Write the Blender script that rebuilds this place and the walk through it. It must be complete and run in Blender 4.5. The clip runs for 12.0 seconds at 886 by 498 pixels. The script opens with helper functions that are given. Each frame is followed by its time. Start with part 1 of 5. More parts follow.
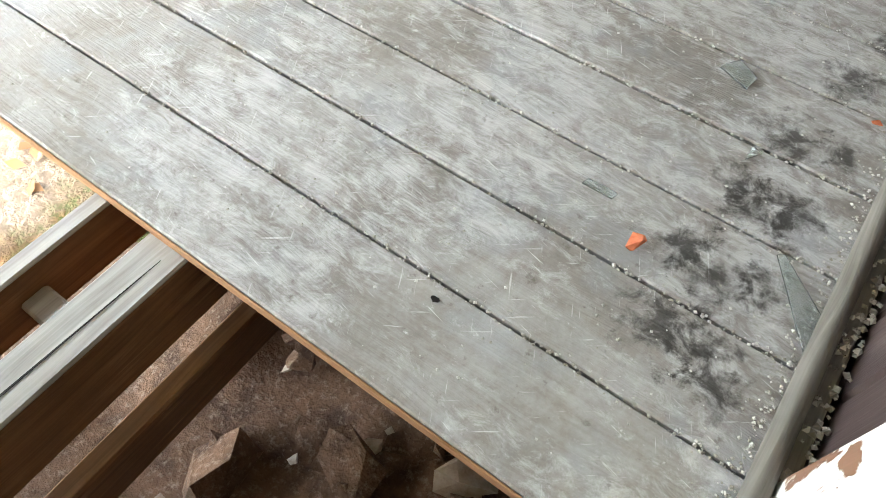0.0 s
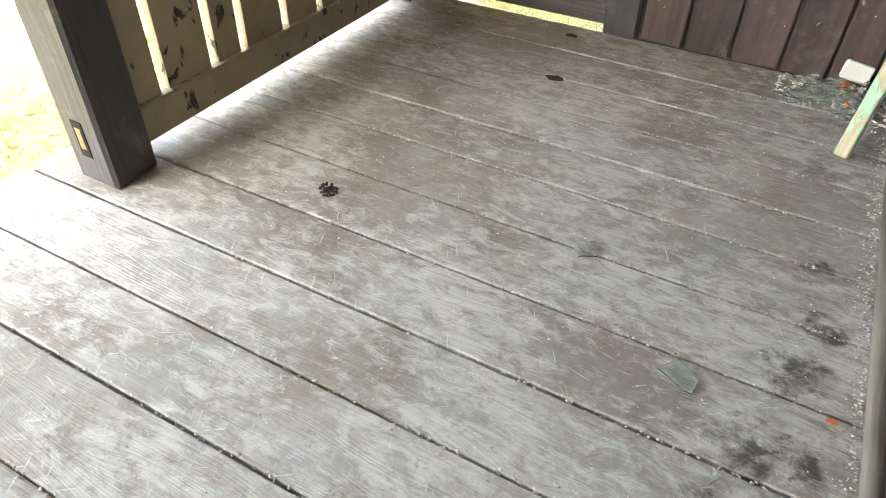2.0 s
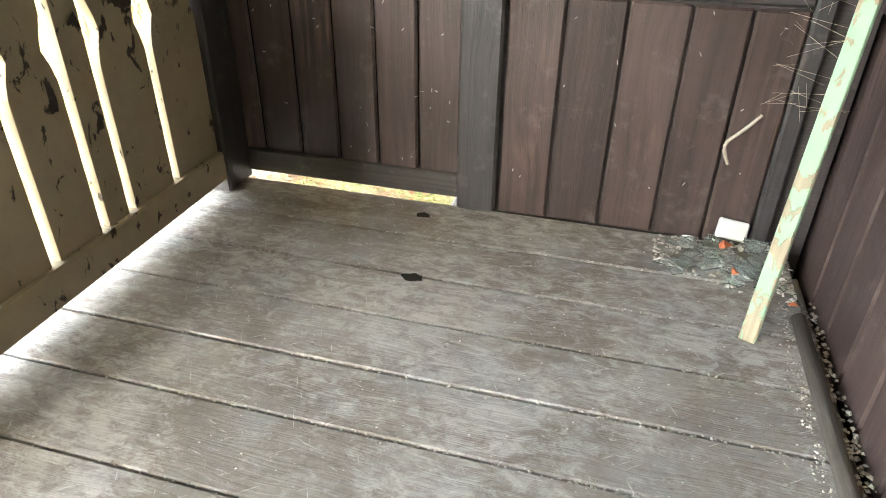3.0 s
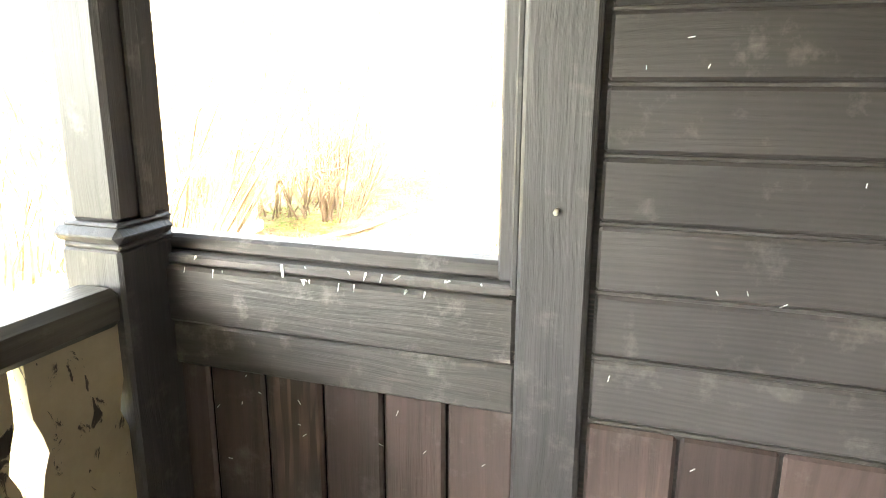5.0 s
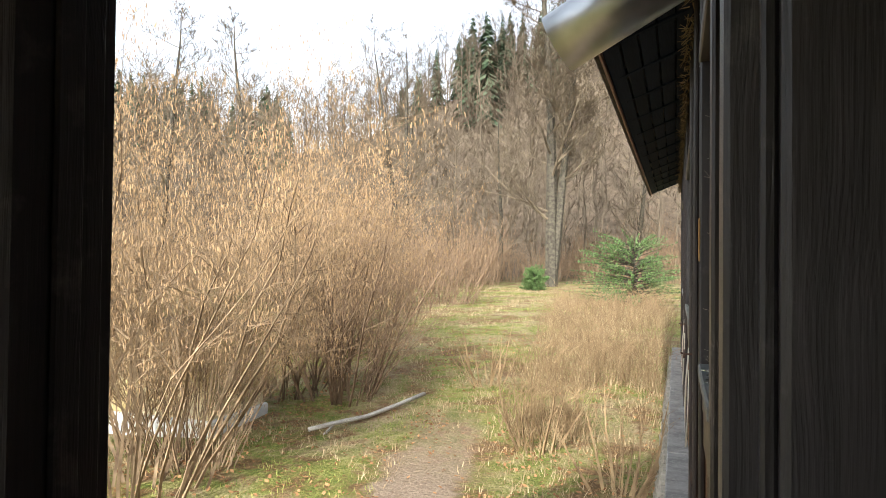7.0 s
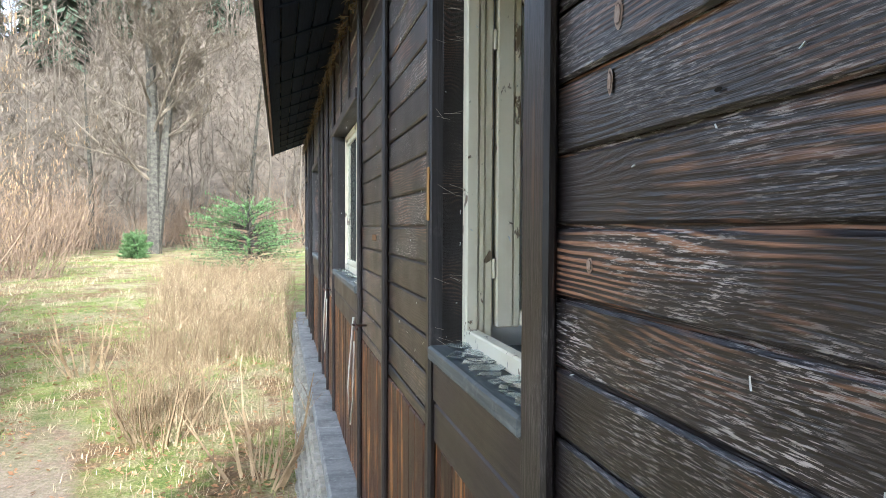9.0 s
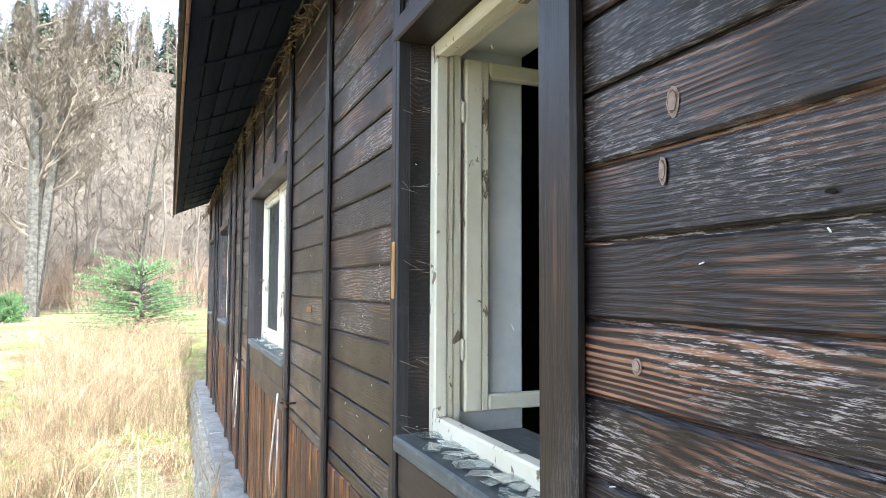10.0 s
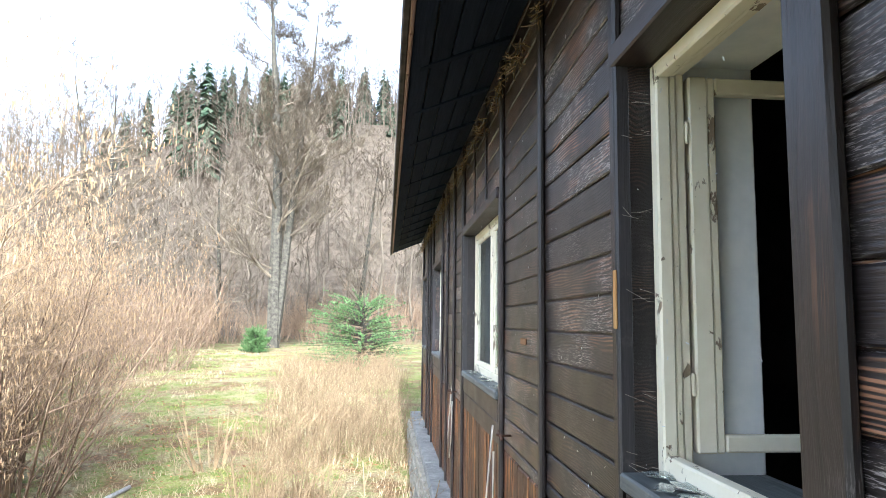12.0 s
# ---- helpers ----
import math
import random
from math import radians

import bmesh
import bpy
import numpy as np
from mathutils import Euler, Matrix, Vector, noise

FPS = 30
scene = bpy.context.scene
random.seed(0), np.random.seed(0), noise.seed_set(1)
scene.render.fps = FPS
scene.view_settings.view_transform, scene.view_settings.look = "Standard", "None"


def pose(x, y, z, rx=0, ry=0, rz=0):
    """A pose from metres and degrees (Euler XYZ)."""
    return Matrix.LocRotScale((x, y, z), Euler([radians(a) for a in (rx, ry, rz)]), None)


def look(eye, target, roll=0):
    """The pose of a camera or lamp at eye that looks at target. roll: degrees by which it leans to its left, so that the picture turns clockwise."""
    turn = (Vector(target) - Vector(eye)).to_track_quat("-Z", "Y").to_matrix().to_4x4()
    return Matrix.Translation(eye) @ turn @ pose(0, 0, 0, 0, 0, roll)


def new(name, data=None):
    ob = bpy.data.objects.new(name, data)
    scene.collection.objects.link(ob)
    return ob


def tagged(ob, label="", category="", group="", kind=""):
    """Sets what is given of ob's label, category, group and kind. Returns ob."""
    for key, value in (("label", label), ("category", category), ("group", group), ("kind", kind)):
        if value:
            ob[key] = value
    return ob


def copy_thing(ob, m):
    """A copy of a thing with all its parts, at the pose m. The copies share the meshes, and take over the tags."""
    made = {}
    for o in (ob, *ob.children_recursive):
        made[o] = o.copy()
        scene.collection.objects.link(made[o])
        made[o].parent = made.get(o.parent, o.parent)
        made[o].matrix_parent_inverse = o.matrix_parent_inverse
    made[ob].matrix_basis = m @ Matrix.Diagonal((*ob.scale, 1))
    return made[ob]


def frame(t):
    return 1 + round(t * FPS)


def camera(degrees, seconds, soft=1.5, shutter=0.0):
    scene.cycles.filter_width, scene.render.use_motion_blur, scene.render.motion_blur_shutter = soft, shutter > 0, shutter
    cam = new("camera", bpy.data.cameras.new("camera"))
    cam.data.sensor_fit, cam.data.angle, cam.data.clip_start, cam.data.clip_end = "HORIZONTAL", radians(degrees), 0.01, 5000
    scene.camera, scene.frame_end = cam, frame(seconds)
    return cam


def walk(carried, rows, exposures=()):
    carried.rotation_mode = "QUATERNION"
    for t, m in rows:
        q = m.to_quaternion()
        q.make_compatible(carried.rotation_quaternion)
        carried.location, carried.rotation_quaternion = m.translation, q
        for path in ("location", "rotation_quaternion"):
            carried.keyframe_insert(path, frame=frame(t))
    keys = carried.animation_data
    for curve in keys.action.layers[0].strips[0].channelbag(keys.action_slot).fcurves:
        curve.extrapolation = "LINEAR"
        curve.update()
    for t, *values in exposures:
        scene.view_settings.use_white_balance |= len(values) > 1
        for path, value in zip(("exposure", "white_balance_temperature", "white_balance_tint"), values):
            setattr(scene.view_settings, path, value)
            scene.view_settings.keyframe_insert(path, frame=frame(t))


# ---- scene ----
# ---- camera ----
cam = camera(67.0, 12.0, soft=0.8, shutter=0.04)
PATH = [
    (0, (-0.194, -2.951, 1.026), (-0.800, -2.058, -0.658), 2.2),
    (0.5, (-0.216, -2.804, 1.069), (-0.862, -1.759, -0.509), 2.0),
    (1, (-0.262, -2.760, 1.112), (-0.983, -1.554, -0.312), 1.6),
    (1.5, (-0.298, -2.709, 1.118), (-1.027, -1.402, -0.210), 1.5),
    (2, (-0.331, -2.674, 1.114), (-1.042, -1.337, -0.193), 1.4),
    (2.5, (-0.439, -2.465, 1.092), (-1.072, -1.021, -0.138), 1.5),
    (2.7, (-0.470, -2.312, 1.109), (-1.035, -0.773, -0.036), 1.3),
    (4.3, (-0.713, -1.547, 1.332), (-0.798, 0.278, 0.519), 0.5),
    (4.5, (-0.735, -1.442, 1.359), (-0.999, 0.409, 0.649), 0.3),
    (5, (-0.772, -1.251, 1.405), (-1.384, 0.594, 0.935), 0.3),
    (5.5, (-0.921, -1.095, 1.457), (-1.620, 0.745, 1.093), 0.35),
    (6, (-1.019, -0.958, 1.487), (-1.673, 0.918, 1.255), 0.4),
    (6.5, (-1.065, -0.805, 1.551), (-1.728, 1.079, 1.438), 0.7),
    (7, (-1.123, -0.713, 1.495), (-1.781, 1.175, 1.528), 0.6),
    (7.2, (-1.198, -0.595, 1.480), (-1.815, 1.306, 1.502), 0.8),
    (7.5, (-1.343, -0.5, 1.466), (-1.752, 1.458, 1.47), 1.1),
    (7.7, (-1.413, -0.449, 1.467), (-1.601, 1.542, 1.456), 1.2),
    (9.3, (-1.579, 0.114, 1.486), (-1.011, 2.03, 1.418), 0.4),
    (9.5, (-1.64, 0.143, 1.498), (-0.993, 2.035, 1.472), 0.5),
    (10, (-1.682, 0.229, 1.535), (-0.931, 2.078, 1.651), 0.3),
    (10.5, (-1.706, 0.24, 1.548), (-0.985, 2.086, 1.818), 0.5),
    (11, (-1.739, 0.229, 1.557), (-1.232, 2.135, 1.885), 0.6),
    (11.5, (-1.756, 0.229, 1.558), (-1.471, 2.181, 1.889), 0.6),
    (12, (-1.726, 0.247, 1.513), (-1.563, 2.229, 1.732), 0.7),
]
walk(cam, [(t, look(eye, target, roll)) for t, eye, target, roll in PATH],
     exposures=[(0.0, 4.05, 6500, 3), (1.0, 3.88, 6600, 4), (2.0, 3.92, 6600, 5), (2.7, 4.0, 6600, 5), (4.3, 5.3, 6500, 0), (4.9, 5.05, 6500, 0), (5.2, 4.0, 6300, 6), (5.5, 2.8, 6100, 8), (5.8, 2.0, 6200, 8),
                (6.3, 1.22, 6300, 8), (7.7, 1.08, 6400, 8), (9.3, 1.8, 5200, 6), (10.5, 2.3, 5300, 7), (12.0, 1.85, 5300, 7)])

# ---- world and sun ----
SUN_ELEV, SUN_BACK = radians(31), radians(-3)      # height of the sun, and how far it stands to the house side
world = bpy.data.worlds.new("sky")
world.use_nodes = True
scene.world = world
sky = world.node_tree.nodes.new("ShaderNodeTexSky")
sky.sky_type, sky.sun_disc = "NISHITA", False
sky.sun_elevation, sky.sun_rotation = SUN_ELEV, radians(180) - SUN_BACK
sky.dust_density, sky.air_density, sky.ozone_density = 4.0, 1.0, 1.0
back = world.node_tree.nodes["Background"]
back.inputs["Strength"].default_value = 0.15
hazy = world.node_tree.nodes.new("ShaderNodeHueSaturation")       # thin milky haze over the whole sky
hazy.inputs["Saturation"].default_value, hazy.inputs["Value"].default_value = 0.4, 1.45
world.node_tree.links.new(sky.outputs[0], hazy.inputs["Color"])
world.node_tree.links.new(hazy.outputs[0], back.inputs["Color"])
sun_data = bpy.data.lights.new("sun", "SUN")
sun_data.energy, sun_data.angle, sun_data.color = 2.8, radians(0.55), (1.0, 0.93, 0.82)
sun = new("sun", sun_data)
sun_from = Vector((math.sin(SUN_BACK) * math.cos(SUN_ELEV), -math.cos(SUN_BACK) * math.cos(SUN_ELEV), math.sin(SUN_ELEV)))
sun.matrix_world = look(sun_from * 30, (0, 0, 0))

# ---- materials ----
class Nodes:
    """Short hand for building a node material."""
    def __init__(self, name):
        self.m = bpy.data.materials.new(name)
        self.m.use_nodes = True
        self.t = self.m.node_tree
        self.b = self.t.nodes["Principled BSDF"]
        self.geo = self.t.nodes.new("ShaderNodeNewGeometry")
        self.co = self.t.nodes.new("ShaderNodeTexCoord")
        self.info = self.t.nodes.new("ShaderNodeObjectInfo")

    def put(self, socket, v):
        if isinstance(v, bpy.types.NodeSocket):
            self.t.links.new(v, socket)
        elif isinstance(v, (tuple, list)) and len(v) == 3 and socket.type == "RGBA":
            socket.default_value = (*v, 1)
        else:
            socket.default_value = v

    def math(self, op, a, b=0.0, clamp=False):
        n = self.t.nodes.new("ShaderNodeMath")
        n.operation, n.use_clamp = op, clamp
        self.put(n.inputs[0], a)
        self.put(n.inputs[1], b)
        return n.outputs[0]

    def vec(self, op, a, b):
        n = self.t.nodes.new("ShaderNodeVectorMath")
        n.operation = op
        self.put(n.inputs[0], a)
        self.put(n.inputs[1], b)
        return n.outputs["Value"] if op in ("LENGTH", "DISTANCE", "DOT_PRODUCT") else n.outputs[0]

    def noise(self, co, scale, detail=4.0, rough=0.6, dist=0.0):
        n = self.t.nodes.new("ShaderNodeTexNoise")
        self.put(n.inputs["Vector"], co)
        for k, v in (("Scale", scale), ("Detail", detail), ("Roughness", rough), ("Distortion", dist)):
            n.inputs[k].default_value = v
        return n.outputs["Fac"]

    def voronoi(self, co, scale):
        n = self.t.nodes.new("ShaderNodeTexVoronoi")
        self.put(n.inputs["Vector"], co)
        n.inputs["Scale"].default_value = scale
        return n.outputs["Distance"], n.outputs["Color"]

    def ramp(self, v, *stops):
        n = self.t.nodes.new("ShaderNodeValToRGB")
        e = n.color_ramp.elements
        while len(e) < len(stops):
            e.new(0.5)
        for k, (p, c) in zip(e, stops):
            k.position = p
            k.color = (*c, 1) if isinstance(c, tuple) else (c, c, c, 1)
        self.put(n.inputs[0], v)
        return n.outputs[0]

    def mix(self, f, a, b):
        n = self.t.nodes.new("ShaderNodeMix")
        n.data_type = "RGBA"
        self.put(n.inputs[0], f)
        self.put(n.inputs[6], a)
        self.put(n.inputs[7], b)
        return n.outputs[2]

    def local(self, spread=20.0):
        """Object coordinates, shifted for each object."""
        shift = self.math("MULTIPLY", self.info.outputs["Random"], spread)
        return self.vec("ADD", self.co.outputs["Object"], shift)

    def bump(self, h, strength, distance=0.01):
        n = self.t.nodes.new("ShaderNodeBump")
        n.inputs["Strength"].default_value, n.inputs["Distance"].default_value = strength, distance
        self.put(n.inputs["Height"], h)
        self.t.links.new(n.outputs[0], self.b.inputs["Normal"])

    def done(self, color, rough=0.7, spec=0.4, metal=0.0):
        self.put(self.b.inputs["Base Color"], color)
        self.put(self.b.inputs["Roughness"], rough)
        self.put(self.b.inputs["Metallic"], metal)
        self.put(self.b.inputs["Specular IOR Level"], spec)
        return self.m


def stretch(axis, along, across):
    return tuple(along if a == axis else across for a in "xyz")


def wood(name, axis, dark, light, worn=None, amount=0.5, rough=0.55, spec=0.4, sheen=None, sheen_at=0.58, depth=0.5, dusty=0.0, coarse=70.0, rings=False):
    """Timber with grain along an axis of the piece, worn through to a paler colour in streaks; sheen paints sky glints
    into the colour.
    """
    n = Nodes(name)
    co = n.local()
    bend = n.noise(n.vec("MULTIPLY", co, stretch(axis, 1.3, 5.0)), 1.0, 2.0, 0.5)
    warped = n.vec("ADD", co, n.vec("MULTIPLY", bend, stretch(axis, 0.0, 0.09)))
    grain = n.noise(n.vec("MULTIPLY", warped, stretch(axis, 1.3, coarse)), 1.0, 4.0, 0.6)
    fine = n.noise(n.vec("MULTIPLY", warped, stretch(axis, 9.0, 300.0)), 1.0, 2.0, 0.5)
    if rings:
        # year rings: wavy lines along the board, closing to ovals here and there
        sep = n.t.nodes.new("ShaderNodeSeparateXYZ")
        n.put(sep.inputs[0], co)
        across = sep.outputs[2] if axis != "z" else sep.outputs[1]
        swell = n.noise(n.vec("MULTIPLY", co, stretch(axis, 1.5, 7.5)), 1.0, 1.5, 0.4)
        wave = n.math("SINE", n.math("ADD", n.math("MULTIPLY", across, 520.0), n.math("MULTIPLY", swell, 60.0)))
        wave = n.math("ADD", n.math("MULTIPLY", wave, 0.09), 0.5)
        grain = n.math("ADD", n.math("MULTIPLY", wave, 0.7), n.math("MULTIPLY", n.noise(n.vec("MULTIPLY", co, stretch(axis, 4.0, 120.0)), 1.0, 4.0, 0.65), 0.3))
    cloud = n.noise(co, 3.2, 4.0, 0.6)
    tone = n.math("ADD", n.math("MULTIPLY", grain, 0.6), n.math("MULTIPLY", cloud, 0.4))
    color = n.ramp(tone, (0.34, dark), (0.68, light))
    per = n.math("ADD", n.math("MULTIPLY", n.info.outputs["Random"], 0.5), 0.75)
    hue = n.t.nodes.new("ShaderNodeHueSaturation")
    n.put(hue.inputs["Value"], per)
    n.put(hue.inputs["Color"], color)
    color = hue.outputs[0]
    if worn:
        patch = n.noise(n.vec("MULTIPLY", co, stretch(axis, 1.2, 3.0)), 1.6, 3.0, 0.6)
        zone = n.ramp(patch, (0.72 - amount * 0.4, 0.0), (0.84 - amount * 0.4, 1.0))
        line = n.ramp(grain, (0.49, 0.0), (0.56, 1.0))
        if rings:
            zone = n.math("MULTIPLY", zone, n.ramp(n.info.outputs["Random"], (0.25, 0.15), (0.8, 1.0)))
        color = n.mix(n.math("MULTIPLY", zone, line), color, worn)
    # gloss of the sky painted as pale broken lines along the grain
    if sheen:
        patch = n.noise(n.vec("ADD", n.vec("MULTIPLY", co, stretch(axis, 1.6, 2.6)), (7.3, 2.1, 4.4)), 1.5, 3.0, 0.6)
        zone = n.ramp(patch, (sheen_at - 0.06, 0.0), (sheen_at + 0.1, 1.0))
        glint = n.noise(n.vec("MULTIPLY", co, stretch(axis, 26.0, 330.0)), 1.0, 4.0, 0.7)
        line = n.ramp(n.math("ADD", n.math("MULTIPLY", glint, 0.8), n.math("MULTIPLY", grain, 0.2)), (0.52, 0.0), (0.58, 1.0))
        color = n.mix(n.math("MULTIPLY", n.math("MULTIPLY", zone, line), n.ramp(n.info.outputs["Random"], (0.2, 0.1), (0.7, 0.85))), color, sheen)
    if dusty:
        d = n.noise(n.vec("ADD", co, (3.0, 9.0, 1.0)), 9.0, 6.0, 0.7)
        color = n.mix(n.ramp(d, (0.56, 0.0), (0.8, dusty)), color, (0.42, 0.40, 0.36))
    n.bump(n.math("ADD", grain, n.math("MULTIPLY", fine, 0.4)), depth, 0.004)
    r = n.math("ADD", rough, n.math("MULTIPLY", n.math("SUBTRACT", cloud, 0.5), 0.35))
    return n.done(color, r, spec)


def floor_wood():
    """Grey weathered boards: blotched, scuffed pale where feet went, stained dark by damp."""
    n = Nodes("floor_wood")
    pos = n.geo.outputs["Position"]
    co = n.local()
    bend = n.noise(n.vec("MULTIPLY", co, (1.6, 7.0, 5.0)), 1.0, 2.0, 0.5)
    warped = n.vec("ADD", co, n.vec("MULTIPLY", bend, (0.0, 0.12, 0.0)))
    grain = n.noise(n.vec("MULTIPLY", warped, (2.0, 70.0, 20.0)), 1.0, 5.0, 0.65)
    fine = n.noise(n.vec("MULTIPLY", warped, (5.0, 210.0, 20.0)), 1.0, 2.0, 0.5)
    cloud = n.noise(pos, 3.4, 8.0, 0.72, 0.4)
    speck = n.noise(pos, 55.0, 6.0, 0.75)
    tone = n.math("ADD", n.math("MULTIPLY", grain, 0.2), n.math("MULTIPLY", cloud, 0.62))
    tone = n.math("ADD", tone, n.math("MULTIPLY", speck, 0.18))
    tone = n.math("ADD", tone, n.math("MULTIPLY", n.math("SUBTRACT", n.info.outputs["Random"], 0.5), 0.05))
    color = n.ramp(tone, (0.34, (0.165, 0.148, 0.132)), (0.48, (0.255, 0.235, 0.214)), (0.56, (0.325, 0.31, 0.293)), (0.70, (0.43, 0.425, 0.42)))
    # cool grey patches rubbed into the boards
    cool = n.noise(n.vec("ADD", pos, (2.0, 5.0, 0.0)), 4.5, 4.0, 0.6)
    color = n.mix(n.ramp(cool, (0.52, 0.0), (0.68, 0.45)), color, (0.30, 0.32, 0.345))
    # pale scuffs and dust
    scuff = n.noise(n.vec("MULTIPLY", pos, (0.75, 1.4, 1.0)), 17.0, 10.0, 0.8, 0.5)
    zone = n.noise(n.vec("ADD", pos, (4.0, 1.0, 0.0)), 1.7, 3.0, 0.55)
    m = n.math("ADD", n.math("MULTIPLY", scuff, 0.7), n.math("MULTIPLY", zone, 0.45))
    color = n.mix(n.ramp(m, (0.55, 0.0), (0.66, 0.72)), color, (0.55, 0.545, 0.54))
    scratch = n.noise(n.vec("MULTIPLY", n.vec("ADD", pos, (1.0, 8.0, 0.0)), (20.0, 34.0, 1.0)), 1.0, 8.0, 0.8)
    color = n.mix(n.ramp(scratch, (0.61, 0.0), (0.67, 0.7)), color, (0.64, 0.635, 0.62))
    # scrape marks across the boards, two ways
    for k, (c, s) in enumerate(((0.81, 0.59), (0.45, -0.89), (0.97, -0.25))):
        along = n.vec("DOT_PRODUCT", pos, (c, s, 0.0))
        across = n.vec("DOT_PRODUCT", pos, (-s, c, 0.0))
        line = n.noise(n.vec("ADD", n.vec("MULTIPLY", along, (9.0, 0.0, 0.0)), n.vec("MULTIPLY", across, (0.0, 120.0, 0.0))), 1.0, 3.0, 0.6)
        color = n.mix(n.ramp(line, (0.66, 0.0), (0.72, 0.6)), color, (0.66, 0.655, 0.64))
    # brown grime in small spots
    grime = n.noise(n.vec("ADD", pos, (7.0, 2.0, 0.0)), 24.0, 6.0, 0.75)
    color = n.mix(n.ramp(grime, (0.60, 0.0), (0.70, 0.6)), color, (0.10, 0.082, 0.066))
    # dark damp stains, each with its own ragged outline
    ragged = n.noise(pos, 20.0, 7.0, 0.72, 0.3)
    for x, y, r in ((-0.134, -1.972, 0.075), (-0.076, -1.945, 0.07), (-0.19, -1.93, 0.06), (-0.134, -2.16, 0.07), (-0.21, -2.13, 0.06), (-0.06, -2.13, 0.05), (-0.171, -2.313, 0.075), (-0.10, -2.31, 0.06),
                    (-0.06, -2.35, 0.055), (-0.093, -1.517, 0.075), (-0.144, -1.763, 0.075), (-0.05, -1.74, 0.05), (-0.071, -1.335, 0.045), (-0.03, -1.37, 0.04), (-0.086, -1.124, 0.04)):
        d = n.vec("DISTANCE", pos, (x, y, 0.0))
        v = n.math("ADD", n.math("DIVIDE", d, r), n.math("MULTIPLY", n.math("SUBTRACT", ragged, 0.5), 5.0))
        color = n.mix(n.ramp(v, (0.1, 0.82), (1.25, 0.0)), color, (0.035, 0.032, 0.028))
    ribs = n.ramp(fine, (0.42, 0.0), (0.58, 1.0))
    color = n.mix(n.math("MULTIPLY", ribs, n.ramp(zone, (0.46, 0.0), (0.62, 0.2))), color, (0.10, 0.09, 0.075))
    n.bump(n.math("ADD", n.math("ADD", n.math("MULTIPLY", grain, 0.4), n.math("MULTIPLY", ribs, 0.25)), n.math("MULTIPLY", scuff, 1.3)), 0.5, 0.004)
    return n.done(color, n.math("ADD", 0.62, n.math("MULTIPLY", scuff, 0.3)), 0.12)


def peeling(name, paint, under, edge, scale=14.0, level=0.52, rough=0.5):
    """Old paint coming off in flakes with raised borders."""
    n = Nodes(name)
    co = n.local()
    f = n.noise(n.vec("MULTIPLY", co, (1.0, 1.0, 0.55)), scale, 6.0, 0.62, 0.6)
    big = n.noise(co, scale * 0.2, 3.0, 0.6)
    v = n.math("ADD", n.math("MULTIPLY", f, 0.7), n.math("MULTIPLY", big, 0.35))
    flake = n.ramp(v, (level, 0.0), (level + 0.02, 1.0))
    dirt = n.noise(co, 5.0, 5.0, 0.7)
    fine = n.noise(n.vec("MULTIPLY", co, (60.0, 60.0, 3.0)), 1.0, 3.0, 0.6)
    coat = n.mix(n.ramp(dirt, (0.4, 0.0), (0.75, 0.6)), paint, edge)
    bare = n.mix(fine, under, tuple(c * 0.45 for c in under))
    n.bump(n.math("SUBTRACT", 1.0, flake), 0.6, 0.003)
    return n.done(n.mix(flake, coat, bare), rough, 0.4)


def stone_mat(name, a, b, c, scale=6.0, bump=0.6):
    n = Nodes(name)
    co = n.local()
    f = n.noise(co, scale, 7.0, 0.65)
    g = n.noise(co, scale * 6, 4.0, 0.7)
    color = n.mix(n.ramp(f, (0.35, 0.0), (0.65, 1.0)), a, b)
    color = n.mix(n.ramp(g, (0.52, 0.0), (0.75, 0.7)), color, c)
    n.bump(n.math("ADD", f, n.math("MULTIPLY", g, 0.5)), bump, 0.02)
    return n.done(color, 0.85, 0.3)


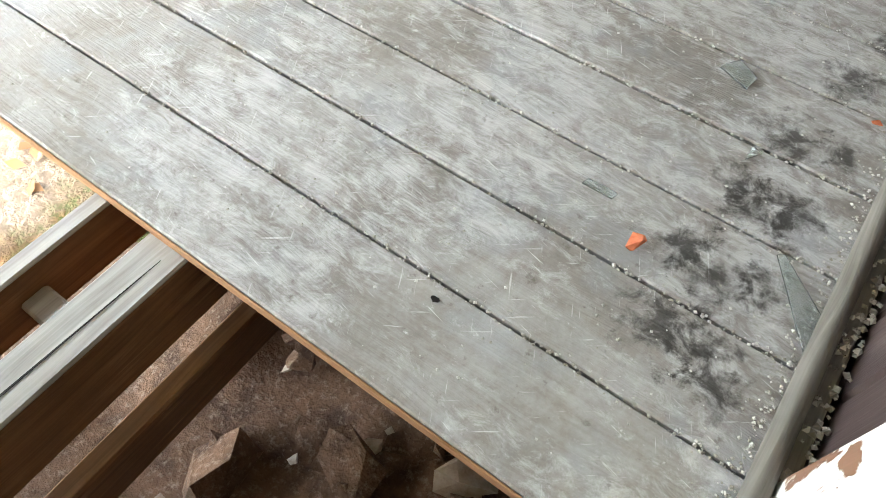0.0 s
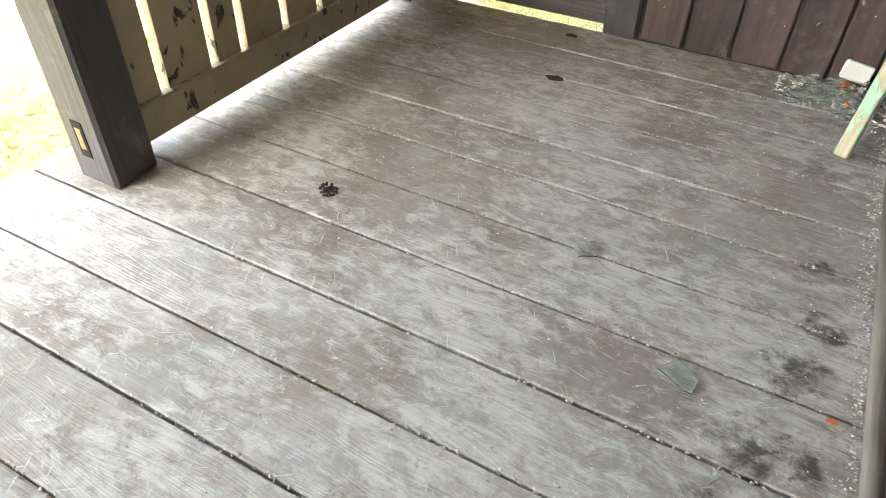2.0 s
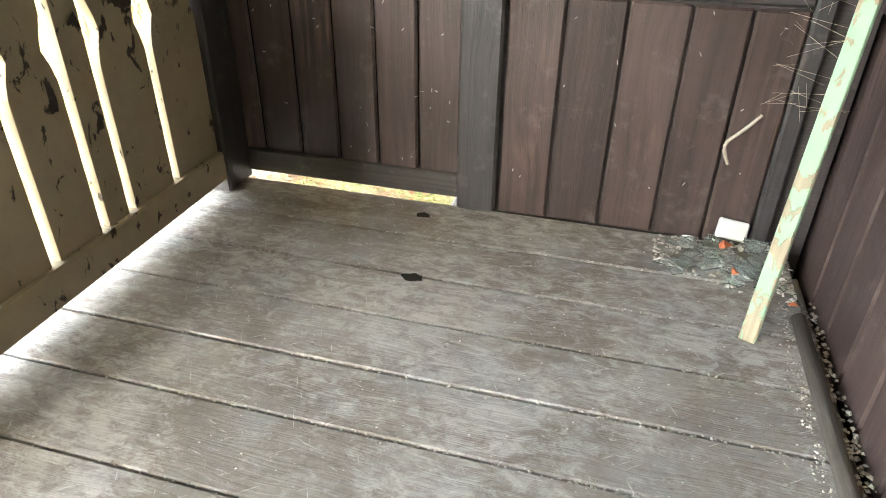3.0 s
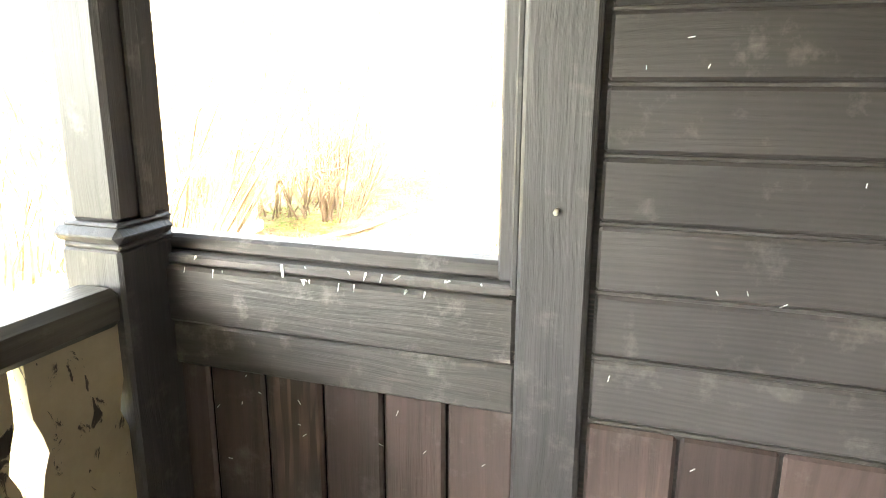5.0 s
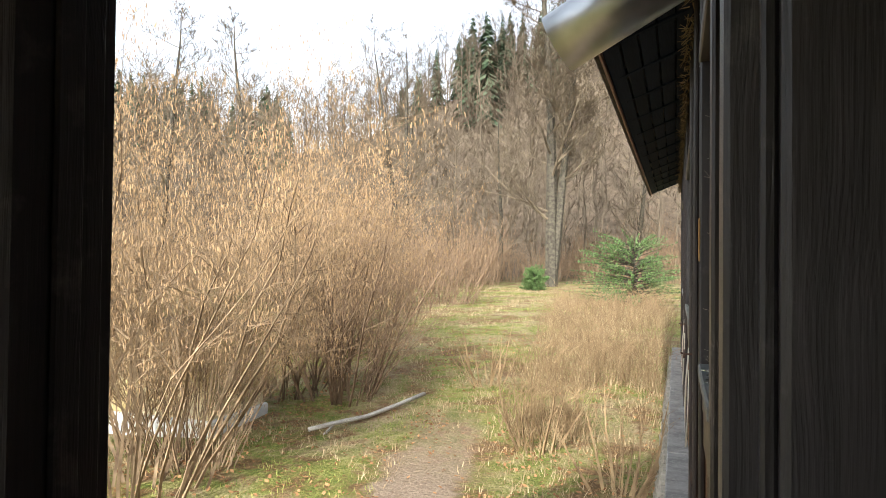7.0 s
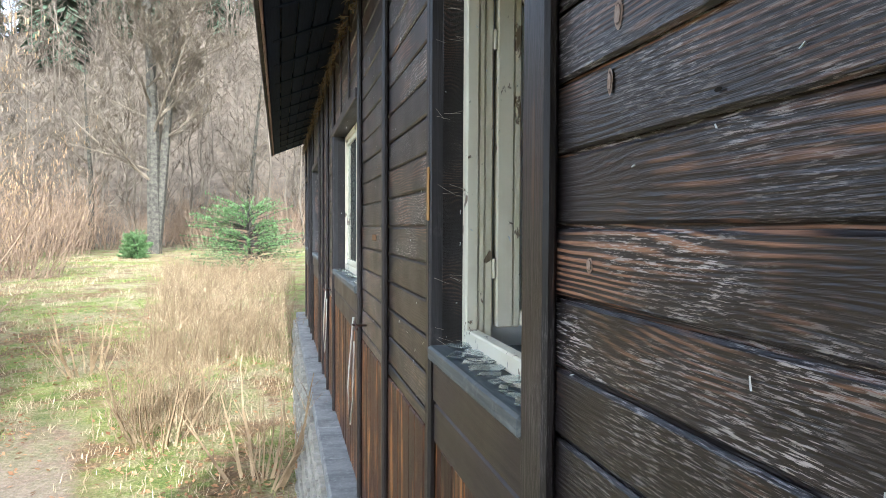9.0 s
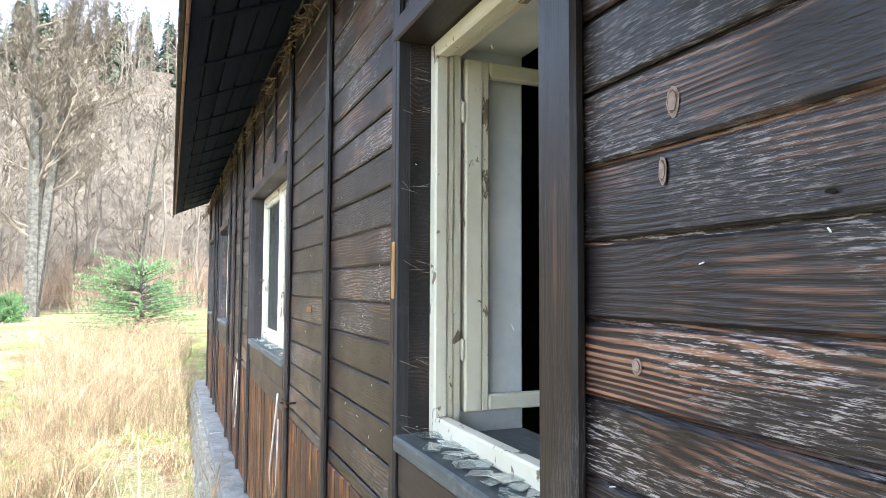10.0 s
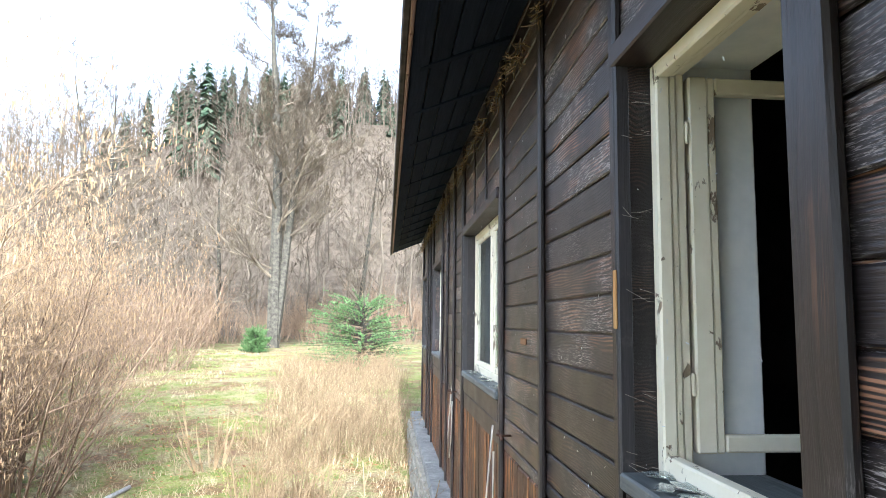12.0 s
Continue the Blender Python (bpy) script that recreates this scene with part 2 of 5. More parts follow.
def ground_mat():
    """Turf, leaf litter, bare path, and dry straw further up the slope."""
    n = Nodes("ground_turf")
    pos = n.geo.outputs["Position"]
    big = n.noise(pos, 0.55, 4.0, 0.6)
    mid = n.noise(pos, 3.5, 5.0, 0.65)
    small = n.noise(pos, 28.0, 4.0, 0.7)
    leafd, leafc = n.voronoi(n.vec("ADD", pos, n.vec("MULTIPLY", small, (0.1, 0.1, 0.0))), 16.0)
    green = n.ramp(n.math("ADD", n.math("MULTIPLY", mid, 0.5), n.math("MULTIPLY", small, 0.5)), (0.35, (0.09, 0.13, 0.028)), (0.5, (0.21, 0.23, 0.06)), (0.68, (0.38, 0.34, 0.14)))
    straw = n.ramp(small, (0.3, (0.19, 0.145, 0.08)), (0.7, (0.46, 0.38, 0.235)))
    color = n.mix(n.ramp(n.math("ADD", n.math("MULTIPLY", big, 0.6), n.math("MULTIPLY", mid, 0.4)), (0.44, 0.0), (0.58, 1.0)), green, straw)
    near_y = n.t.nodes.new("ShaderNodeSeparateXYZ")
    n.put(near_y.inputs[0], pos)
    # mossy green by the house, darkened in colour to stand for shade there
    dim_moss = n.ramp(small, (0.3, (0.045, 0.075, 0.014)), (0.7, (0.15, 0.16, 0.045)))
    color = n.mix(n.ramp(n.math("ADD", n.math("MULTIPLY", near_y.outputs[1], -0.1), n.math("MULTIPLY", mid, 0.3)), (0.05, 0.0), (0.3, 0.85)), color, dim_moss)
    litter = n.ramp(leafd, (0.05, (0.36, 0.20, 0.10)), (0.5, (0.15, 0.085, 0.045)))
    lz = n.math("ADD", n.math("MULTIPLY", n.noise(n.vec("ADD", pos, (9.0, 3.0, 0.0)), 0.9, 5.0, 0.7), 0.75), n.math("MULTIPLY", mid, 0.3))
    color = n.mix(n.ramp(lz, (0.52, 0.0), (0.6, 0.85)), color, litter)
    # trodden path: a line from the veranda's front up the slope
    sep = n.t.nodes.new("ShaderNodeSeparateXYZ")
    n.put(sep.inputs[0], pos)
    x, y = sep.outputs[0], sep.outputs[1]
    line = n.math("ADD", n.math("MULTIPLY", y, -0.16), -2.95)
    off = n.math("ABSOLUTE", n.math("SUBTRACT", x, line))
    off = n.math("ADD", off, n.math("MULTIPLY", n.math("SUBTRACT", n.noise(pos, 1.6, 4.0, 0.6), 0.5), 0.9))
    near = n.math("SUBTRACT", 1.0, n.math("MINIMUM", 1.0, n.math("MAXIMUM", n.math("DIVIDE", n.math("SUBTRACT", y, 6.5), 4.0), 0.0)))
    dirt = n.ramp(small, (0.3, (0.23, 0.17, 0.12)), (0.7, (0.40, 0.32, 0.245)))
    edge = n.math("MULTIPLY", n.ramp(off, (0.42, 1.0), (0.62, 0.0)), near)
    rim = n.math("MULTIPLY", n.ramp(off, (0.5, 0.9), (1.3, 0.0)), near)
    color = n.mix(n.math("MULTIPLY", rim, n.ramp(small, (0.4, 0.0), (0.55, 1.0))), color, litter)
    color = n.mix(edge, color, dirt)
    # brown floor of the wood
    far = n.ramp(n.math("DIVIDE", n.vec("LENGTH", pos, (0.0, 0.0, 0.0)), 100.0), (0.40, 0.0), (0.50, 1.0))
    color = n.mix(far, color, n.ramp(n.noise(pos, 0.8, 5.0, 0.7), (0.35, (0.075, 0.058, 0.042)), (0.65, (0.16, 0.125, 0.09))))
    n.bump(n.math("ADD", small, n.math("MULTIPLY", leafd, 0.6)), 0.8, 0.05)
    return n.done(color, 0.9, 0.2)


def plain_var(name, a, b, scale=8.0, rough=0.8, spec=0.3, island=False, metal=0.0, bump=0.2):
    n = Nodes(name)
    f = n.noise(n.co.outputs["Object"], scale, 4.0, 0.65)
    if island:
        f = n.math("ADD", n.math("MULTIPLY", f, 0.35), n.math("MULTIPLY", n.geo.outputs["Random Per Island"], 0.65))
        color = n.ramp(f, (0.2, a), (0.8, b))
    else:
        color = n.ramp(f, (0.35, a), (0.65, b))
        n.bump(f, bump, 0.005)
    return n.done(color, rough, spec, metal)


def glass_mat(name, tint=(0.86, 0.95, 0.92), rough=0.02):
    n = Nodes(name)
    n.put(n.b.inputs["Transmission Weight"], 1.0)
    n.put(n.b.inputs["IOR"], 1.5)
    return n.done(tint, rough, 0.5)


M_FLOOR = floor_wood()
M_POST = wood("dark_post_wood", "z", (0.029, 0.0275, 0.0295), (0.060, 0.055, 0.058), (0.15, 0.125, 0.11), 0.25, 0.45, 0.45, dusty=0.25)
M_RAIL_H = wood("dark_rail_wood", "x", (0.040, 0.036, 0.036), (0.10, 0.09, 0.085), (0.19, 0.165, 0.14), 0.25, 0.45, 0.45, dusty=0.45)
M_SIDE_IN = wood("dark_siding_inside", "x", (0.033, 0.030, 0.031), (0.078, 0.069, 0.070), (0.17, 0.13, 0.115), 0.22, 0.4, 0.5, dusty=0.3, rings=True)
M_SIDE_Y = wood("dark_siding_side_wall", "y", (0.022, 0.015, 0.014), (0.06, 0.04, 0.036), (0.14, 0.10, 0.085), 0.26, 0.45, 0.5, dusty=0.3)
M_PANEL_IN = wood("red_brown_panel", "z", (0.038, 0.027, 0.026), (0.092, 0.064, 0.059), (0.16, 0.105, 0.085), 0.3, 0.4, 0.5, dusty=0.25, coarse=45.0)
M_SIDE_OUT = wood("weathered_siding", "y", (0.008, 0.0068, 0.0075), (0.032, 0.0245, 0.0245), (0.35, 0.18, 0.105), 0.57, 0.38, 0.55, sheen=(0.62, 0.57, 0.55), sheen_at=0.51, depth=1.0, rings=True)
M_PANEL_OUT = wood("orange_brown_panel", "z", (0.035, 0.017, 0.012), (0.10, 0.042, 0.022), (0.38, 0.16, 0.05), 0.62, 0.5, 0.4, depth=0.7, coarse=40.0)
M_BATTEN = wood("batten_wood", "z", (0.014, 0.012, 0.012), (0.045, 0.034, 0.032), (0.14, 0.075, 0.045), 0.28, 0.45, 0.5, sheen=(0.25, 0.23, 0.22), sheen_at=0.66)
M_CASING_Y = wood("casing_wood", "y", (0.016, 0.012, 0.012), (0.05, 0.036, 0.034), (0.14, 0.075, 0.045), 0.25, 0.45, 0.5)
M_BALUSTER = peeling("peeling_cream_paint", (0.40, 0.34, 0.23), (0.07, 0.058, 0.045), (0.25, 0.21, 0.15), 22.0, 0.60)
M_FRAME = peeling("old_cream_window_paint", (0.86, 0.81, 0.64), (0.34, 0.26, 0.17), (0.74, 0.66, 0.48), 20.0, 0.61)
M_WHITE = peeling("flaking_white_paint", (0.78, 0.76, 0.72), (0.30, 0.16, 0.10), (0.6, 0.55, 0.48), 12.0, 0.56)
M_GREEN = peeling("flaking_mint_paint", (0.36, 0.56, 0.38), (0.55, 0.48, 0.33), (0.30, 0.46, 0.32), 22.0, 0.53)
M_BEAM = wood("weathered_joist_top", "y", (0.26, 0.24, 0.22), (0.55, 0.53, 0.50), (0.15, 0.09, 0.05), 0.2, 0.75, 0.2)
M_BEAM_RAW = wood("raw_brown_joist", "y", (0.13, 0.065, 0.03), (0.32, 0.17, 0.085), (0.36, 0.22, 0.13), 0.4, 0.7, 0.25)
M_EDGE = wood("bare_orange_edge", "x", (0.22, 0.11, 0.05), (0.42, 0.24, 0.13), None, 0, 0.7, 0.2)
# navy tint puts the blue haze under the eaves into the board colour
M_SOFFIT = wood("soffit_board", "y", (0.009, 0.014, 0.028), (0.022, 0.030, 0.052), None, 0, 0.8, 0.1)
# chosen pale so the unseen ceiling bounces light onto the floor
M_BOUNCE_CEILING = wood("bounce_ceiling_board", "y", (0.36, 0.33, 0.28), (0.55, 0.52, 0.46), (0.2, 0.17, 0.14), 0.2, 0.6, 0.3)
M_FASCIA = wood("fascia_board", "y", (0.22, 0.13, 0.11), (0.40, 0.26, 0.22), (0.42, 0.34, 0.3), 0.3, 0.6, 0.35)
M_SILL = wood("grey_window_sill", "y", (0.07, 0.08, 0.085), (0.20, 0.22, 0.22), (0.30, 0.31, 0.30), 0.4, 0.55, 0.4, dusty=0.5)
M_ROOF = plain_var("dark_roof_felt", (0.04, 0.035, 0.033), (0.09, 0.075, 0.065), 9.0, 0.85)
M_PLASTER = plain_var("old_white_plaster", (0.72, 0.75, 0.75), (0.86, 0.87, 0.85), 5.0, 0.85)
# near-black so that the colour itself carries the missing light
M_UNLIT_DARK = plain_var("unlit_dark_wall", (0.03, 0.028, 0.03), (0.07, 0.06, 0.06), 2.0, 0.9)
M_STONE = stone_mat("plinth_stone", (0.22, 0.20, 0.165), (0.38, 0.35, 0.30), (0.16, 0.19, 0.10))
M_MORTAR = stone_mat("mortar", (0.30, 0.28, 0.25), (0.42, 0.40, 0.36), (0.2, 0.19, 0.17), 12.0)
M_CONCRETE = stone_mat("ledge_concrete", (0.16, 0.16, 0.16), (0.30, 0.30, 0.29), (0.40, 0.40, 0.38), 5.0, 0.4)
M_RUBBLE = stone_mat("earthy_rubble", (0.05, 0.026, 0.016), (0.15, 0.085, 0.052), (0.30, 0.24, 0.19), 9.0, 0.9)
M_ROCK = stone_mat("pale_rubble_stone", (0.24, 0.18, 0.14), (0.45, 0.40, 0.35), (0.2, 0.14, 0.1), 7.0)
M_GROUND = ground_mat()
M_GLASS = glass_mat("pane_glass")
M_SHARD = glass_mat("greenish_glass_shard", (0.88, 0.94, 0.92), 0.05)
M_SHARD.node_tree.nodes["Principled BSDF"].inputs["Transmission Weight"].default_value = 0.92
M_BRICK = plain_var("orange_brick_chip", (0.50, 0.13, 0.06), (0.66, 0.22, 0.11), 40.0, 0.85)
M_GRIT = plain_var("grit", (0.20, 0.18, 0.15), (0.62, 0.60, 0.56), 30.0, 0.8, 0.3, island=True)
M_PEBBLE = plain_var("dust_crumbs", (0.28, 0.26, 0.22), (0.60, 0.59, 0.55), 30.0, 0.8, 0.3, island=True)
M_METAL = plain_var("galvanised_steel", (0.50, 0.52, 0.53), (0.66, 0.67, 0.68), 5.0, 0.32, 0.5, metal=1.0, bump=0.05)
M_IRON = plain_var("rusty_iron", (0.05, 0.03, 0.025), (0.16, 0.08, 0.05), 40.0, 0.7, 0.4)
M_CABLE = plain_var("pale_cable", (0.50, 0.46, 0.38), (0.62, 0.58, 0.5), 20.0, 0.6)
M_COBWEB = plain_var("cobweb_fibre", (0.50, 0.45, 0.36), (0.62, 0.56, 0.46), 20.0, 0.9)
M_NEST = plain_var("dry_moss_tuft", (0.16, 0.11, 0.06), (0.40, 0.30, 0.18), 40.0, 0.95, island=True)
M_CONE = plain_var("dark_cone", (0.012, 0.006, 0.004), (0.04, 0.018, 0.011), 60.0, 0.7)
# flat black that stands for the shade inside cracks, holes and joints
M_HOLLOW_SHADE = plain_var("hollow_shade", (0.006, 0.005, 0.004), (0.02, 0.016, 0.012), 20.0, 0.9)
M_KNOT = plain_var("pale_knot", (0.26, 0.17, 0.12), (0.44, 0.34, 0.28), 60.0, 0.5)
M_BARK = plain_var("grey_bark", (0.038, 0.034, 0.027), (0.10, 0.09, 0.07), 6.0, 0.9, 0.2)
M_BARKTWIG = plain_var("bare_twig", (0.10, 0.08, 0.058), (0.22, 0.18, 0.13), 1.5, 0.9, 0.2)
M_TWIG = plain_var("brown_twig", (0.14, 0.095, 0.06), (0.29, 0.205, 0.138), 3.0, 0.85, 0.2)
M_HAZEL = plain_var("hazel_twig", (0.13, 0.092, 0.058), (0.32, 0.235, 0.15), 3.0, 0.85, 0.2)
M_CATKIN = plain_var("catkin", (0.19, 0.125, 0.065), (0.36, 0.25, 0.14), 6.0, 0.85, 0.2, island=True)
M_WOODS = plain_var("far_bare_wood", (0.085, 0.07, 0.054), (0.20, 0.165, 0.125), 0.12, 0.95, 0.1)
M_CONIFER = plain_var("conifer_needles", (0.04, 0.07, 0.04), (0.105, 0.15, 0.09), 1.0, 0.9, 0.2, island=True)
M_PINE = plain_var("young_pine_needles", (0.06, 0.125, 0.04), (0.19, 0.29, 0.11), 3.0, 0.8, 0.25, island=True)
M_DRY = plain_var("dry_grass", (0.24, 0.17, 0.09), (0.50, 0.40, 0.25), 3.0, 0.85, 0.25, island=True)
M_BLADE = plain_var("green_blade", (0.09, 0.13, 0.02), (0.36, 0.36, 0.11), 3.0, 0.75, 0.25, island=True)
M_LEAF = plain_var("fallen_leaf", (0.17, 0.075, 0.035), (0.48, 0.27, 0.13), 3.0, 0.85, 0.25, island=True)
M_DRIFT = plain_var("orange_leaf", (0.11, 0.035, 0.012), (0.30, 0.11, 0.04), 3.0, 0.85, 0.25, island=True)
M_CANE = plain_var("bramble_cane", (0.15, 0.10, 0.055), (0.37, 0.27, 0.155), 3.0, 0.8, 0.25)
M_FARWALL = plain_var("far_house_plaster", (0.50, 0.40, 0.19), (0.68, 0.60, 0.42), 1.6, 0.9)

# ---- building blocks ----
_blocks = {}


def block_mesh(sx, sy, sz, bevel, material):
    """A box with chamfered edges, centred on its origin; alike boxes share one mesh."""
    key = (round(sx, 3), round(sy, 3), round(sz, 3), bevel, material.name)
    if key not in _blocks:
        b = min(bevel, sx * 0.45, sy * 0.45, sz * 0.45)
        pts, hx, hy, hz = [], sx / 2, sy / 2, sz / 2
        for i in (-1, 1):
            for j in (-1, 1):
                for k in (-1, 1):
                    pts += [(i * hx, j * (hy - b), k * (hz - b)), (i * (hx - b), j * hy, k * (hz - b)), (i * (hx - b), j * (hy - b), k * hz)]
        bm = bmesh.new()
        for p in pts:
            bm.verts.new(p)
        bmesh.ops.convex_hull(bm, input=bm.verts)
        bmesh.ops.dissolve_limit(bm, angle_limit=0.01, verts=bm.verts, edges=bm.edges)
        me = bpy.data.meshes.new("block")
        bm.to_mesh(me)
        bm.free()
        me.materials.append(material)
        _blocks[key] = me
    return _blocks[key]


def block(name, lo, hi, material, parent=None, bevel=0.004, turn=(0, 0, 0), label=""):
    """A chamfered box from corner to corner, as one object."""
    c = [(a + b) / 2 for a, b in zip(lo, hi)]
    s = [abs(b - a) for a, b in zip(lo, hi)]
    ob = new(name, block_mesh(*s, bevel, material))
    ob.matrix_basis = pose(*c, *turn)
    if parent:
        ob.parent = parent
    if label:
        tagged(ob, label)
    return ob


def part(name, bm, material, parent=None, label="", smooth=False):
    me = bpy.data.meshes.new(name)
    bm.to_mesh(me)
    bm.free()
    me.materials.append(material)
    if smooth:
        me.polygons.foreach_set("use_smooth", [True] * len(me.polygons))
    ob = new(name, me)
    if parent:
        ob.parent = parent
    if label:
        tagged(ob, label)
    return ob


def raw(name, verts, faces, material, parent=None, smooth=False):
    me = bpy.data.meshes.new(name)
    me.from_pydata(verts if isinstance(verts, list) else verts.tolist(), [], faces)
    me.materials.append(material)
    if smooth:
        me.polygons.foreach_set("use_smooth", [True] * len(me.polygons))
    ob = new(name, me)
    if parent:
        ob.parent = parent
    return ob


def holder(name, label, category, kind="", group="", at=(0, 0, 0)):
    ob = new(name)
    ob.location = at
    return tagged(ob, label, category, group, kind)


def add_box(bm, lo, hi, m=None):
    c = Vector([(a + b) / 2 for a, b in zip(lo, hi)])
    s = [abs(b - a) for a, b in zip(lo, hi)]
    mat = Matrix.Translation(c) @ Matrix.Diagonal((*s, 1))
    bmesh.ops.create_cube(bm, size=1, matrix=(m @ mat) if m else mat)


def tube(name, points, radius, material, parent=None, sides=6):
    """A bent rod through the given points."""
    bm = bmesh.new()
    rings = []
    pts = [Vector(p) for p in points]
    for i, p in enumerate(pts):
        d = (pts[min(i + 1, len(pts) - 1)] - pts[max(i - 1, 0)]).normalized()
        q = d.to_track_quat("Z", "Y")
        rings.append([bm.verts.new(p + q @ Vector((radius * math.cos(a), radius * math.sin(a), 0))) for a in [2 * math.pi * k / sides for k in range(sides)]])
    for a, b in zip(rings, rings[1:]):
        for k in range(sides):
            bm.faces.new((a[k], a[(k + 1) % sides], b[(k + 1) % sides], b[k]))
    bm.faces.new(rings[0][::-1])
    bm.faces.new(rings[-1])
    return part(name, bm, material, parent, smooth=True)


def lump(bm, at, size, rng, squash=0.6):
    """A broken chunk: the hull of a few random points."""
    vs = []
    for _ in range(9):
        v = Vector((rng.gauss(0, 1), rng.gauss(0, 1), rng.gauss(0, 1))).normalized() * size * rng.uniform(0.6, 1.0)
        v.z *= squash
        vs.append(bm.verts.new(Vector(at) + v))
    r = bmesh.ops.convex_hull(bm, input=vs)
    junk = [g for g in r["geom_interior"] + r["geom_unused"] if isinstance(g, bmesh.types.BMVert)]
    if junk:
        bmesh.ops.delete(bm, geom=list(set(junk)), context="VERTS")


def smooth_step(a, b, v):
    t = min(max((v - a) / (b - a), 0.0), 1.0)
    return t * t * (3 - 2 * t)


def ridge(x, y):
    """How high the wooded hill stands at a place."""
    d = math.hypot(x, y)
    az = math.degrees(math.atan2(-x, max(y, 0.01)))
    tall = 40 - 19 * smooth_step(8, 34, az)
    if y < 0:
        tall *= smooth_step(-90, 0, y)
    return tall * smooth_step(46, 135, d)


def lay(x, y):
    """Height of the ground."""
    d = math.hypot(x, y)
    z = -1.20 + 1.0 * smooth_step(6.5, 22, y) + 0.35 * smooth_step(20, 44, y)
    z += 0.36 * smooth_step(3.2, 0.6, y) * (1 - smooth_step(-3.0, -8.0, x))
    z -= 0.25 * smooth_step(-6.5, -12, x) * (1 - smooth_step(14, 30, y))
    bumps = 0.05 * noise.noise((x * 0.7, y * 0.7, 0)) + 0.03 * noise.noise((x * 2.1, y * 2.1, 3))
    return z + bumps * smooth_step(1.0, 4.0, d) + ridge(x, y)


# ---- ground ----
def build_ground():
    xs = sorted({round(v, 2) for v in [i * 0.5 for i in range(-40, 13)] + [i * 5.0 for i in range(-60, 31)] + [-2500, -900, 900, 2500, -500, 500]})
    ys = sorted({round(v, 2) for v in [i * 0.5 for i in range(-14, 70)] + [i * 5.0 for i in range(-20, 61)] + [-2500, -900, 900, 2500, -300, 500]})
    verts = [(x, y, lay(x, y)) for y in ys for x in xs]
    w = len(xs)
    faces = [(j * w + i, j * w + i + 1, (j + 1) * w + i + 1, (j + 1) * w + i) for j in range(len(ys) - 1) for i in range(w - 1)]
    ob = raw("ground", verts, faces, M_GROUND, smooth=True)
    return tagged(ob, "grassy slope with leaf litter, dry straw and a trodden path", "ground", kind="structure")


build_ground()

# ---- veranda floor: wide weathered boards laid across ----
EDGE_Y = -2.69
SEAMS = (-2.69, -2.465, -2.25, -2.035, -1.82, -1.59, -1.36, -1.13, -0.925, -0.705, -0.485, -0.252, 0.0)
floor = holder("floor", "weathered grey wooden veranda boards with dark stains and glass crumbs", "floor", "structure")


def build_floor():
    rng = random.Random(4)
    for i, (y, y1) in enumerate(zip(SEAMS, SEAMS[1:])):
        gap = 0.004 + rng.random() * 0.003
        top = rng.uniform(-0.002, 0.0)
        left = -2.16 + rng.uniform(-0.015, 0.015) if i < 6 else -2.02 + rng.uniform(-0.01, 0.01)
        ob = block("plank", (left, y + gap, top - 0.034), (0.085, y1 - gap * 0.3, top), M_FLOOR, floor, 0.004)
        ob.rotation_euler[0] = radians(rng.uniform(-0.25, 0.25))
    block("raw_edge", (-2.1, EDGE_Y - 0.001, -0.036), (0.08, EDGE_Y + 0.0035, -0.006), M_EDGE, floor, 0.002)


build_floor()

# joists below, and rubble where the boards are gone
def joist(x0, x1, y0, y1, top, deep, label, face=None):
    th = holder("joist", label, "joist", group="veranda joists")
    block("core", (x0, y0, top - deep), (x1, y1, top - 0.012), M_BEAM_RAW, th, 0.006)
    block("top_face", (x0 - 0.002, y0, top - 0.012), (x1 + 0.002, y1, top), face or M_BEAM, th, 0.005)
    return th


joist(-1.045, -0.945, -4.6, -0.1, -0.038, 0.19, "thick weathered joist with a long drying crack")
joist(-1.205, -1.165, -4.6, -0.1, -0.038, 0.15, "narrow weathered joist beside the thick one")
joist(-0.93, -0.885, -4.6, -0.1, -0.27, 0.14, "lower brown beam beside the thick joist", M_BEAM_RAW)
joist(0.02, 0.12, -4.6, -0.1, -0.040, 0.18, "weathered joist along the house wall")
joist(-2.02, -1.90, -2.9, -0.02, -0.038, 0.2, "outer weathered joist under the railing")
# drying crack as a black strip on the joist, its shade painted on
crack = tagged(raw("joist_crack", [(-0.985, -3.6, -0.0365), (-0.979, -3.6, -0.0365), (-0.992, -3.1, -0.0365), (-0.986, -3.1, -0.0365), (-0.98, -2.72, -0.0365), (-0.978, -2.72, -0.0365)],
                   [(0, 1, 3, 2), (2, 3, 5, 4)], M_HOLLOW_SHADE), "long dark drying crack in a weathered joist", "crack", kind="structure")
block("spacer", (-1.163, -2.93, -0.15), (-1.047, -2.87, -0.10), M_BEAM, None, 0.006)
tagged(bpy.data.objects["spacer"], "small weathered wood block wedged between two joists", "wood block")


